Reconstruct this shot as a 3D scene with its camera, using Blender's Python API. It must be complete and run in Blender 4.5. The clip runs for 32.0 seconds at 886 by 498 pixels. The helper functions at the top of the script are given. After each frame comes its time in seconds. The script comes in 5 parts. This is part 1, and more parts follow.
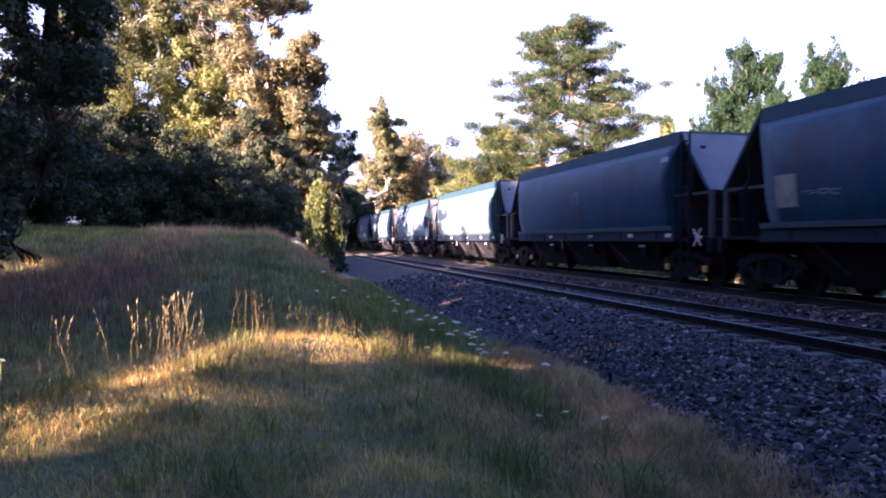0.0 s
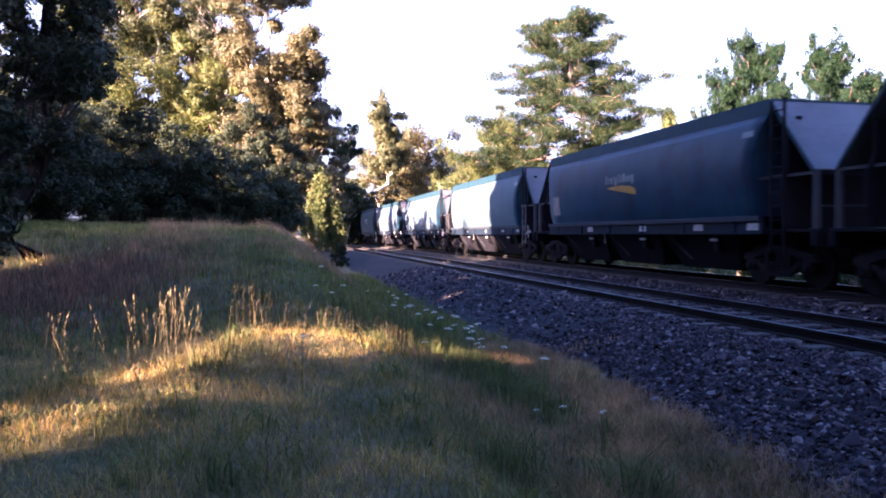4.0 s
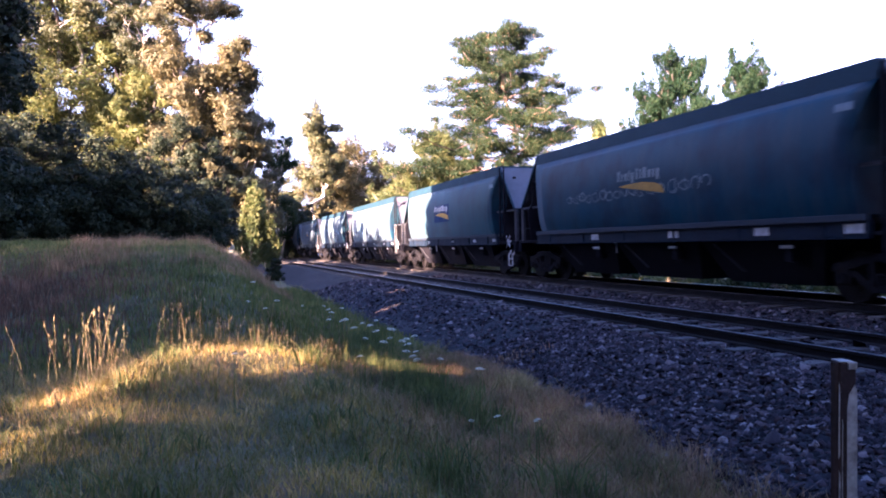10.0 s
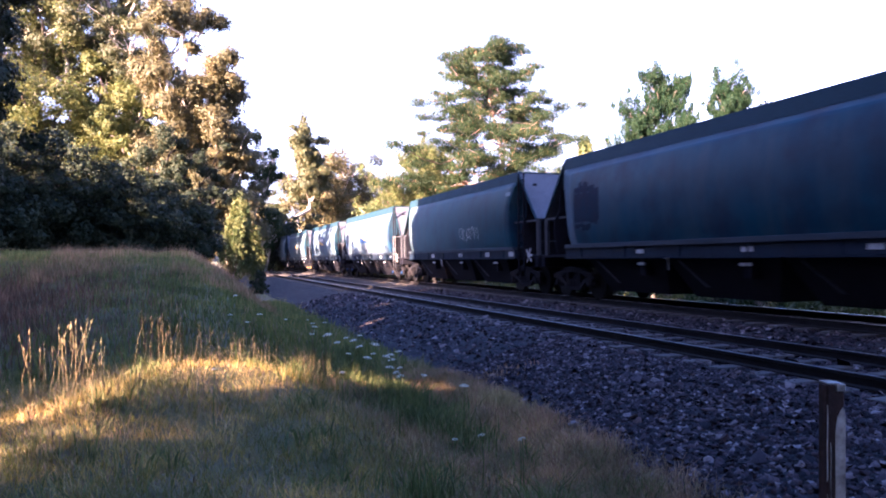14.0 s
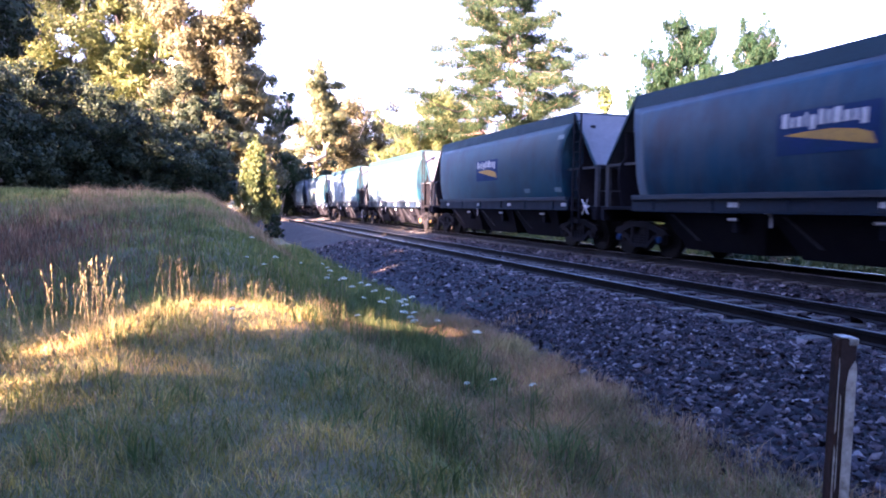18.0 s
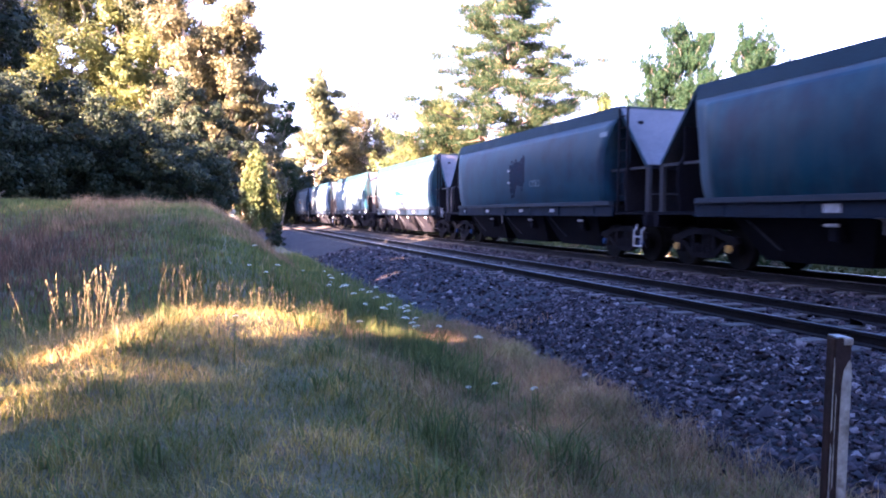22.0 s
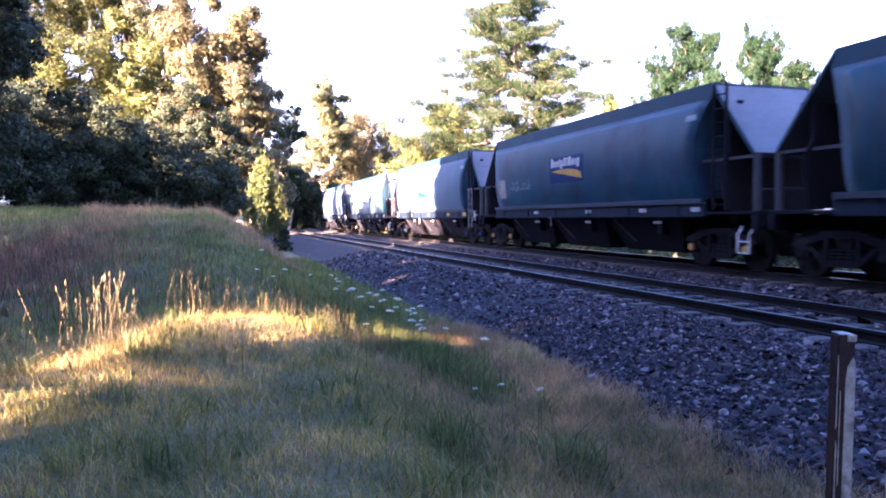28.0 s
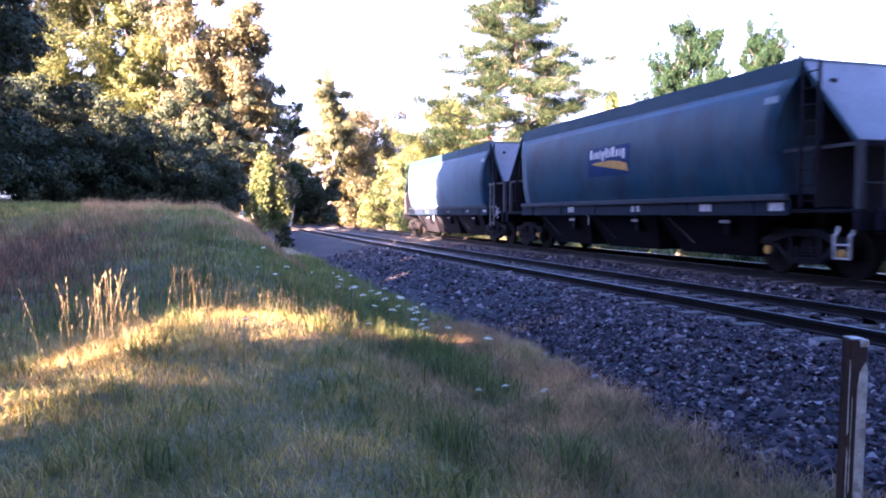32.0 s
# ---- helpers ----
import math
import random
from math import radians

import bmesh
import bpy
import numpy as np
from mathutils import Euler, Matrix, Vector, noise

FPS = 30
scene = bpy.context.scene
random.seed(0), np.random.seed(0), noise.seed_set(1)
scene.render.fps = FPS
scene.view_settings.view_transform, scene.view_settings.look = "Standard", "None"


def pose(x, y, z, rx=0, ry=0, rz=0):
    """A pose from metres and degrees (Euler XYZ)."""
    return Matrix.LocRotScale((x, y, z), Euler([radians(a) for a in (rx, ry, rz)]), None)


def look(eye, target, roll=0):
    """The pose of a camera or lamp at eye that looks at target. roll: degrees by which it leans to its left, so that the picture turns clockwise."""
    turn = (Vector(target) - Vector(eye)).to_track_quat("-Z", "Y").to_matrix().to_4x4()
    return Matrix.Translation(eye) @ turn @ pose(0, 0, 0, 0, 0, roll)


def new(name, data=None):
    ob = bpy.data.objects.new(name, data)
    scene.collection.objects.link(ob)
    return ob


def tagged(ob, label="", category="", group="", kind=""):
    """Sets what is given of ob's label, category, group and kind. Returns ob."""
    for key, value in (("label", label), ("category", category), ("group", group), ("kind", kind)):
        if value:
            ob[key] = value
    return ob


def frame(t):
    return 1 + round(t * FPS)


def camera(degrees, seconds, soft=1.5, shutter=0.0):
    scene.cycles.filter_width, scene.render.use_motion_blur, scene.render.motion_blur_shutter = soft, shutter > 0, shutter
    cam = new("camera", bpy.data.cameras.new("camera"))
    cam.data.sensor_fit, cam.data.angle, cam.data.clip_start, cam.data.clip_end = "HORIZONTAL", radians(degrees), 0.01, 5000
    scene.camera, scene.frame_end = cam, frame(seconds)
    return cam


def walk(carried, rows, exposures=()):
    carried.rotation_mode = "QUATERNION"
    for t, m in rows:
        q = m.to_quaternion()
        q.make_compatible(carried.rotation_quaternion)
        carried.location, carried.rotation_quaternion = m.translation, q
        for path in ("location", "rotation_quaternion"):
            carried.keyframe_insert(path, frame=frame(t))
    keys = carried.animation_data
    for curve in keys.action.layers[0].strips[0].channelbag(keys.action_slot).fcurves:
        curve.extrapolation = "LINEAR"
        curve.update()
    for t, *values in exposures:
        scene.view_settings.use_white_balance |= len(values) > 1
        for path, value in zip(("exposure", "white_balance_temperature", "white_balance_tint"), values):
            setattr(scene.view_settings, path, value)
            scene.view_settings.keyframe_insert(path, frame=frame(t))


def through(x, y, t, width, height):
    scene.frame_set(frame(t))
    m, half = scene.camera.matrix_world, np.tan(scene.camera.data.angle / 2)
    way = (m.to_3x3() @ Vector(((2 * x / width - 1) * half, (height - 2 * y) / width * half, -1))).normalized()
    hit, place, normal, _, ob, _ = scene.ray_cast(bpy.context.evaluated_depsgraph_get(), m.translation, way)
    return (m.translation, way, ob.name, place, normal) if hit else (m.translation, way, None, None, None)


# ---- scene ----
# World: X across the railway to the right, Y along it, Z up from the rail heads.
cam = camera(62.98, 32.0, soft=1.9, shutter=0.4)

# seconds, x, y, z, heading to the right of the line, pitch, lean
CAMERA_ROWS = [
    (0.0, -0.081, -0.026, 1.308, 13.05, -0.68, 0.10),
    (0.5, -0.079, -0.032, 1.304, 12.99, -1.25, 0.09),
    (1.0, -0.075, -0.048, 1.300, 12.90, -1.66, 0.01),
    (1.5, -0.068, -0.062, 1.302, 12.81, -1.75, -0.02),
    (2.0, -0.068, -0.070, 1.304, 12.76, -1.62, -0.07),
    (2.5, -0.063, -0.067, 1.298, 12.73, -1.46, -0.15),
    (4.5, -0.021, 0.030, 1.321, 13.12, -0.99, -0.21),
    (5.0, -0.020, 0.050, 1.332, 13.51, -0.69, -0.19),
    (5.5, -0.022, 0.065, 1.338, 13.93, -0.31, -0.14),
    (6.0, -0.025, 0.069, 1.349, 14.35, 0.03, -0.19),
    (6.5, -0.024, 0.075, 1.356, 14.76, 0.36, -0.22),
    (7.0, -0.012, 0.065, 1.364, 15.08, 0.63, -0.26),
    (7.5, 0.003, 0.057, 1.368, 15.40, 0.88, -0.39),
    (8.0, 0.012, 0.043, 1.371, 15.71, 1.02, -0.64),
    (8.5, 0.014, 0.012, 1.363, 16.04, 0.88, -0.88),
    (9.0, 0.015, 0.014, 1.351, 16.51, 0.24, -1.15),
    (9.5, 0.016, 0.008, 1.331, 17.12, -0.32, -1.24),
    (10.0, 0.008, -0.020, 1.322, 17.84, -0.33, -1.16),
    (10.5, 0.002, -0.039, 1.319, 18.59, -0.14, -0.99),
    (11.0, -0.008, -0.054, 1.320, 19.23, 0.09, -0.75),
    (11.5, -0.007, -0.047, 1.321, 19.48, 0.26, -0.58),
    (12.0, 0.001, -0.027, 1.324, 19.42, 0.44, -0.48),
    (12.5, 0.013, 0.002, 1.324, 19.30, 0.59, -0.50),
    (13.0, 0.028, 0.028, 1.331, 19.15, 0.69, -0.62),
    (13.5, 0.038, 0.045, 1.336, 19.02, 0.84, -0.67),
    (15.5, 0.029, 0.046, 1.331, 18.70, -1.35, -0.02),
    (16.0, 0.017, 0.059, 1.316, 18.55, -2.78, 0.50),
    (16.5, 0.008, 0.057, 1.303, 18.36, -4.21, 0.90),
    (17.0, 0.012, 0.052, 1.296, 18.08, -4.79, 0.99),
    (17.5, 0.010, 0.050, 1.304, 17.94, -4.10, 0.97),
    (18.0, 0.010, 0.038, 1.311, 17.90, -3.28, 0.85),
    (18.5, 0.008, 0.032, 1.309, 17.95, -2.96, 0.76),
    (19.0, 0.007, 0.031, 1.306, 17.97, -2.95, 0.66),
    (19.5, 0.008, 0.029, 1.305, 17.99, -2.94, 0.59),
    (20.0, 0.005, 0.020, 1.301, 18.01, -2.92, 0.50),
    (20.5, 0.007, 0.006, 1.301, 18.00, -2.91, 0.46),
    (21.0, -0.000, -0.010, 1.303, 17.94, -2.86, 0.44),
    (21.5, 0.002, -0.016, 1.306, 17.85, -2.83, 0.36),
    (22.0, -0.005, -0.028, 1.304, 17.79, -2.72, 0.31),
    (22.5, -0.011, -0.031, 1.301, 17.75, -2.63, 0.26),
    (23.0, -0.016, -0.039, 1.298, 17.69, -2.53, 0.19),
    (23.5, -0.016, -0.052, 1.303, 17.58, -2.47, 0.12),
    (24.0, -0.008, -0.065, 1.304, 17.46, -2.42, 0.03),
    (24.5, -0.009, -0.073, 1.303, 17.43, -2.34, -0.03),
    (25.0, -0.007, -0.084, 1.305, 17.40, -2.26, -0.11),
    (25.5, -0.014, -0.094, 1.302, 17.43, -2.17, -0.15),
    (27.5, -0.005, -0.080, 1.296, 17.27, -2.42, -0.37),
    (28.0, 0.004, -0.064, 1.296, 17.21, -2.46, -0.34),
    (28.5, 0.003, -0.054, 1.300, 17.24, -2.30, -0.22),
    (29.0, 0.002, -0.050, 1.304, 17.26, -2.13, -0.07),
    (29.5, 0.000, -0.043, 1.308, 17.27, -2.03, 0.02),
    (30.0, 0.001, -0.031, 1.312, 17.25, -2.07, 0.01),
    (30.5, -0.003, -0.015, 1.314, 17.23, -2.14, -0.03),
    (31.0, -0.000, -0.005, 1.319, 17.16, -2.32, -0.04),
    (31.5, 0.003, 0.003, 1.317, 17.06, -2.51, -0.06),
    (32.0, 0.000, 0.000, 1.321, 17.11, -2.75, -0.11),
]


def camera_pose(x, y, z, heading, pitch, lean):
    a, b = radians(heading), radians(pitch)
    way = Vector((math.sin(a) * math.cos(b), math.cos(a) * math.cos(b), math.sin(b)))
    eye = Vector((x, y, z))
    return look(eye, eye + way, lean)


walk(cam, [(r[0], camera_pose(*r[1:])) for r in CAMERA_ROWS],
     exposures=[(0.0, 4.58, 5000, 42), (13.0, 4.76, 5000, 42), (15.5, 4.91, 5000, 42), (16.5, 5.23, 5000, 42), (18.0, 5.57, 5000, 42), (32.0, 5.64, 5000, 42)])

# ---- light ----
SUN_ELEVATION = radians(16)
TO_SUN_XY = Vector((-0.90, -0.436)).normalized()
TO_SUN = Vector((TO_SUN_XY.x * math.cos(SUN_ELEVATION), TO_SUN_XY.y * math.cos(SUN_ELEVATION), math.sin(SUN_ELEVATION)))

world = bpy.data.worlds.new("sky")
scene.world = world
world.use_nodes = True
wn = world.node_tree
sky = wn.nodes.new("ShaderNodeTexSky")
sky.sky_type, sky.sun_disc = "NISHITA", False
sky.sun_elevation = SUN_ELEVATION
sky.sun_rotation = math.atan2(TO_SUN.x, TO_SUN.y)
sky.dust_density, sky.air_density = 3.5, 1.0
haze = wn.nodes.new("ShaderNodeHueSaturation")      # haze whitens the sky towards the horizon
coord = wn.nodes.new("ShaderNodeTexCoord")
height = wn.nodes.new("ShaderNodeSeparateXYZ")
clear = wn.nodes.new("ShaderNodeMapRange")
clear.inputs[1].default_value, clear.inputs[2].default_value = 0.22, 0.55
clear.inputs[3].default_value, clear.inputs[4].default_value = 0.25, 1.25
wn.links.new(coord.outputs["Generated"], height.inputs[0])
wn.links.new(height.outputs["Z"], clear.inputs[0])
wn.links.new(clear.outputs[0], haze.inputs["Saturation"])
wn.links.new(sky.outputs[0], haze.inputs["Color"])
wn.links.new(haze.outputs[0], wn.nodes["Background"].inputs[0])
wn.nodes["Background"].inputs[1].default_value = 0.037

sun_data = bpy.data.lights.new("sun", "SUN")
sun_data.energy, sun_data.angle, sun_data.color = 4.8, radians(0.5), (1.0, 0.65, 0.30)
sun = new("sun", sun_data)
sun.matrix_world = look(TO_SUN * 100, (0, 0, 0))

# ---- materials ----
def material(name, rough=0.6, metal=0.0, spec=0.5):
    m = bpy.data.materials.new(name)
    m.use_nodes = True
    b = m.node_tree.nodes["Principled BSDF"]
    b.inputs["Roughness"].default_value = rough
    b.inputs["Metallic"].default_value = metal
    b.inputs["Specular IOR Level"].default_value = spec
    return m, m.node_tree, b


def node(nt, kind, **values):
    n = nt.nodes.new(kind)
    for k, v in values.items():
        n.inputs[k.replace("_", " ")].default_value = v
    return n


def noise_tex(nt, scale, detail=4.0, rough=0.55, stretch=None):
    tc = nt.nodes.new("ShaderNodeTexCoord")
    n = node(nt, "ShaderNodeTexNoise", Scale=scale, Detail=detail, Roughness=rough)
    if stretch:
        mp = nt.nodes.new("ShaderNodeMapping")
        mp.inputs["Scale"].default_value = stretch
        nt.links.new(tc.outputs["Object"], mp.inputs["Vector"])
        nt.links.new(mp.outputs[0], n.inputs["Vector"])
    else:
        nt.links.new(tc.outputs["Object"], n.inputs["Vector"])
    return n.outputs["Fac"]


def ramp(nt, fac, stops):
    r = nt.nodes.new("ShaderNodeValToRGB")
    el = r.color_ramp.elements
    while len(el) < len(stops):
        el.new(0.5)
    for e, (p, c) in zip(el, stops):
        e.position, e.color = p, (*c, 1.0)
    nt.links.new(fac, r.inputs[0])
    return r.outputs[0]


def blend(nt, fac, a, b, mode="MIX"):
    m = nt.nodes.new("ShaderNodeMix")
    m.data_type, m.blend_type = "RGBA", mode
    for sock, v in ((m.inputs[0], fac), (m.inputs[6], a), (m.inputs[7], b)):
        if isinstance(v, (int, float)):
            sock.default_value = v
        elif isinstance(v, tuple):
            sock.default_value = (*v, 1.0)
        else:
            nt.links.new(v, sock)
    return m.outputs[2]


def bump(nt, bsdf, height, strength=0.3, distance=0.02):
    b = node(nt, "ShaderNodeBump", Strength=strength, Distance=distance)
    nt.links.new(height, b.inputs["Height"])
    nt.links.new(b.outputs[0], bsdf.inputs["Normal"])


def worn(name, base, dirt, rough=0.55, metal=0.0, scale=1.6, fine=24.0, amount=0.5, stretch=None, relief=0.15, spec=0.5, per_object=0.0):
    """A surface with stains at a large scale and grain at a small one."""
    m, nt, b = material(name, rough, metal, spec)
    large = noise_tex(nt, scale, 5.0, 0.6, stretch)
    small = noise_tex(nt, fine, 3.0, 0.6)
    mask = ramp(nt, large, [(0.42, (0, 0, 0)), (0.72, (amount,) * 3)])
    col = blend(nt, mask, base, dirt)
    grain = ramp(nt, small, [(0.25, (0.72,) * 3), (0.75, (1.18,) * 3)])
    col = blend(nt, 1.0, col, grain, "MULTIPLY")
    if per_object:
        oi = nt.nodes.new("ShaderNodeObjectInfo")
        tone = ramp(nt, oi.outputs["Random"], [(0.0, (1 - per_object,) * 3), (1.0, (1 + per_object,) * 3)])
        col = blend(nt, 1.0, col, tone, "MULTIPLY")
    nt.links.new(col, b.inputs["Base Color"])
    rr = nt.nodes.new("ShaderNodeMapRange")
    rr.inputs[3].default_value, rr.inputs[4].default_value = max(rough - 0.15, 0.05), min(rough + 0.2, 1.0)
    nt.links.new(large, rr.inputs[0])
    nt.links.new(rr.outputs[0], b.inputs["Roughness"])
    bump(nt, b, small, relief, 0.01)
    return m


def leafy(name, stops, rough=0.6, through=0.35, spec=0.25, mottle=0.0):
    """Leaves, needles and blades: every one has its own tone, and some light passes through."""
    m, nt, b = material(name, rough, 0.0, spec)
    geo = nt.nodes.new("ShaderNodeNewGeometry")
    col = ramp(nt, geo.outputs["Random Per Island"], stops)
    patch = ramp(nt, noise_tex(nt, 0.35, 3.0), [(0.3, (0.75, 0.8, 0.75)), (0.7, (1.2, 1.12, 1.0))])
    fleck = ramp(nt, noise_tex(nt, 2.2, 4.0, 0.65), [(0.32, (0.62, 0.72, 0.66)), (0.68, (1.3, 1.18, 1.05))])
    patch = blend(nt, 1.0, patch, fleck, "MULTIPLY")
    if mottle:                                   # lush and parched spots in a sward
        spots = ramp(nt, noise_tex(nt, 1.1, 4.0, 0.6), [(0.36, (1 - mottle, 1 - 0.7 * mottle, 1 - mottle)), (0.64, (1 + mottle, 1 + 0.8 * mottle, 1 + 0.5 * mottle))])
        patch = blend(nt, 1.0, patch, spots, "MULTIPLY")
    col = blend(nt, 1.0, col, patch, "MULTIPLY")
    nt.links.new(col, b.inputs["Base Color"])
    tr = nt.nodes.new("ShaderNodeBsdfTranslucent")
    nt.links.new(col, tr.inputs[0])
    mix = nt.nodes.new("ShaderNodeMixShader")
    mix.inputs[0].default_value = through
    nt.links.new(b.outputs[0], mix.inputs[1])
    nt.links.new(tr.outputs[0], mix.inputs[2])
    nt.links.new(mix.outputs[0], nt.nodes["Material Output"].inputs[0])
    return m


def wagon_paint():
    """Deep blue-teal paint under a film of dust, thin near the top, and run down in streaks."""
    m, nt, b = material("wagon_paint", 0.4, 0.0, 0.12)
    streak = noise_tex(nt, 1.0, 5.0, 0.65, (2.5, 2.5, 0.35))
    cloud = noise_tex(nt, 0.7, 4.0, 0.6)
    fine = noise_tex(nt, 40.0, 3.0)
    oi = nt.nodes.new("ShaderNodeObjectInfo")
    hue = ramp(nt, oi.outputs["Random"], [(0.0, (0.0058, 0.039, 0.058)), (0.5, (0.0062, 0.037, 0.067)), (1.0, (0.0070, 0.033, 0.069))])
    col = blend(nt, ramp(nt, streak, [(0.40, (0.0,) * 3), (0.78, (0.26,) * 3)]), hue, (0.100, 0.078, 0.056))
    col = blend(nt, ramp(nt, cloud, [(0.46, (0, 0, 0)), (0.66, (0.7,) * 3)]), col, (0.010, 0.011, 0.026))
    col = blend(nt, 1.0, col, ramp(nt, fine, [(0.3, (0.85,) * 3), (0.7, (1.1,) * 3)]), "MULTIPLY")
    nt.links.new(col, b.inputs["Base Color"])
    rr = nt.nodes.new("ShaderNodeMapRange")
    rr.inputs[3].default_value, rr.inputs[4].default_value = 0.28, 0.55
    nt.links.new(streak, rr.inputs[0])
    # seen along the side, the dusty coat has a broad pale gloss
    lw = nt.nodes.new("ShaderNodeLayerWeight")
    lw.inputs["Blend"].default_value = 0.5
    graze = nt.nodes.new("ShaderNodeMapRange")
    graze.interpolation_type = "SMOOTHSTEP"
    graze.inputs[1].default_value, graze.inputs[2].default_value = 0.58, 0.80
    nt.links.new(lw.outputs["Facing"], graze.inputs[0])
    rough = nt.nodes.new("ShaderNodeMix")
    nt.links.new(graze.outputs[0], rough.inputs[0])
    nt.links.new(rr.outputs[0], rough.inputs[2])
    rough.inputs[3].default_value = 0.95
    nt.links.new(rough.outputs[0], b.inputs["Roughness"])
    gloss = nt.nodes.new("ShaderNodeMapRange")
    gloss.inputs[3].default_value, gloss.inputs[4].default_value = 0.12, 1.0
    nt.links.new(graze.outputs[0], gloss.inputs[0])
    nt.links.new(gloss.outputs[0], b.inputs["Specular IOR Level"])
    bump(nt, b, cloud, 0.10, 0.05)
    return m


PAINT = wagon_paint()
BAND = worn("coaming_paint", (0.010, 0.029, 0.043), (0.018, 0.031, 0.042), 0.6, amount=0.6, spec=0.12)
SLOPE = worn("dusty_end_sheet", (0.078, 0.076, 0.088), (0.044, 0.043, 0.048), 0.6, amount=0.7, scale=1.2)
# sill lip paler than the sill: its ledge highlight is put into the colour
LIP = worn("dusty_lit_lip", (0.016, 0.026, 0.040), (0.036, 0.036, 0.040), 0.6, amount=0.7, stretch=(3, 0.6, 3), spec=0.2)
FRAME = worn("underframe", (0.007, 0.007, 0.011), (0.016, 0.014, 0.016), 0.85, amount=0.6, spec=0.06)
SILLP = worn("sill_paint", (0.006, 0.013, 0.026), (0.013, 0.014, 0.022), 0.6, amount=0.6, spec=0.12)
BOGIE = worn("bogie_grime", (0.009, 0.009, 0.012), (0.022, 0.018, 0.017), 0.9, amount=0.6, spec=0.06)
WHEEL = worn("wheel_steel", (0.008, 0.0075, 0.009), (0.018, 0.014, 0.012), 0.75, 0.0, spec=0.1)
WHITE = worn("white_paint", (0.34, 0.34, 0.35), (0.14, 0.14, 0.14), 0.55, amount=0.5, scale=5.0)
GREYP = worn("grey_paint", (0.034, 0.036, 0.044), (0.016, 0.016, 0.019), 0.6, amount=0.6, spec=0.15)
LADDERP = worn("ladder_paint", (0.10, 0.10, 0.105), (0.045, 0.04, 0.04), 0.6, amount=0.7, scale=5.0, spec=0.2)
YELLOW = worn("yellow_paint", (0.33, 0.18, 0.02), (0.16, 0.10, 0.03), 0.55, amount=0.5, scale=5.0)
BLUE = worn("blue_paint", (0.004, 0.020, 0.082), (0.005, 0.026, 0.062), 0.55, amount=0.8, scale=2.0, spec=0.12)
PALEBLUE = worn("faded_blue_paint", (0.035, 0.14, 0.33), (0.015, 0.06, 0.15), 0.5, amount=0.6, scale=2.0)
NAVY = worn("navy_paint", (0.004, 0.018, 0.072), (0.005, 0.025, 0.058), 0.55, amount=0.8, scale=2.0, spec=0.12)
GRAFF = worn("pale_spray_paint", (0.12, 0.15, 0.17), (0.04, 0.07, 0.09), 0.6, amount=1.0, scale=3.0)
RUSTP = worn("rust_brown_paint", (0.011, 0.014, 0.028), (0.007, 0.024, 0.044), 0.7, amount=0.9, scale=3.0, spec=0.1)
TANP = worn("old_notice", (0.16, 0.15, 0.14), (0.07, 0.06, 0.05), 0.7, amount=0.7, scale=4.0)
RAIL = worn("rail_rust", (0.013, 0.011, 0.012), (0.008, 0.007, 0.008), 0.85, 0.0, amount=0.7, spec=0.15)
HEAD = worn("rail_head", (0.30, 0.29, 0.29), (0.12, 0.10, 0.09), 0.35, 0.9, scale=3.0)
SLEEPER = worn("sleeper_timber", (0.075, 0.062, 0.055), (0.035, 0.030, 0.028), 0.9, amount=0.8, scale=4.0, relief=0.5, per_object=0.25)
POSTC = worn("flaking_post_paint", (0.36, 0.33, 0.29), (0.075, 0.052, 0.040), 0.85, amount=0.95, scale=9.0, relief=0.5, spec=0.15)
POSTD = worn("bare_post_timber", (0.036, 0.024, 0.022), (0.105, 0.052, 0.040), 0.9, amount=0.8, scale=9.0, stretch=(1, 1, 0.12), relief=0.6, spec=0.1)
BARK_PALE = worn("pale_gum_bark", (0.50, 0.43, 0.36), (0.22, 0.16, 0.12), 0.8, amount=0.8, scale=1.5, relief=0.4)
BARK_DARK = worn("dark_bark", (0.060, 0.045, 0.036), (0.11, 0.08, 0.06), 0.95, amount=0.6, scale=3.0, relief=0.6)
# near-black copy of the dark bark, with the bank's shade in its colour
BARK_SHADE_BLACK = worn("shade_black_bark", (0.016, 0.013, 0.012), (0.028, 0.022, 0.018), 0.95, amount=0.6, scale=3.0, relief=0.6, spec=0.1)
BARK_PINE = worn("pine_bark", (0.17, 0.11, 0.08), (0.10, 0.07, 0.055), 0.95, amount=0.7, scale=3.0, relief=0.6)


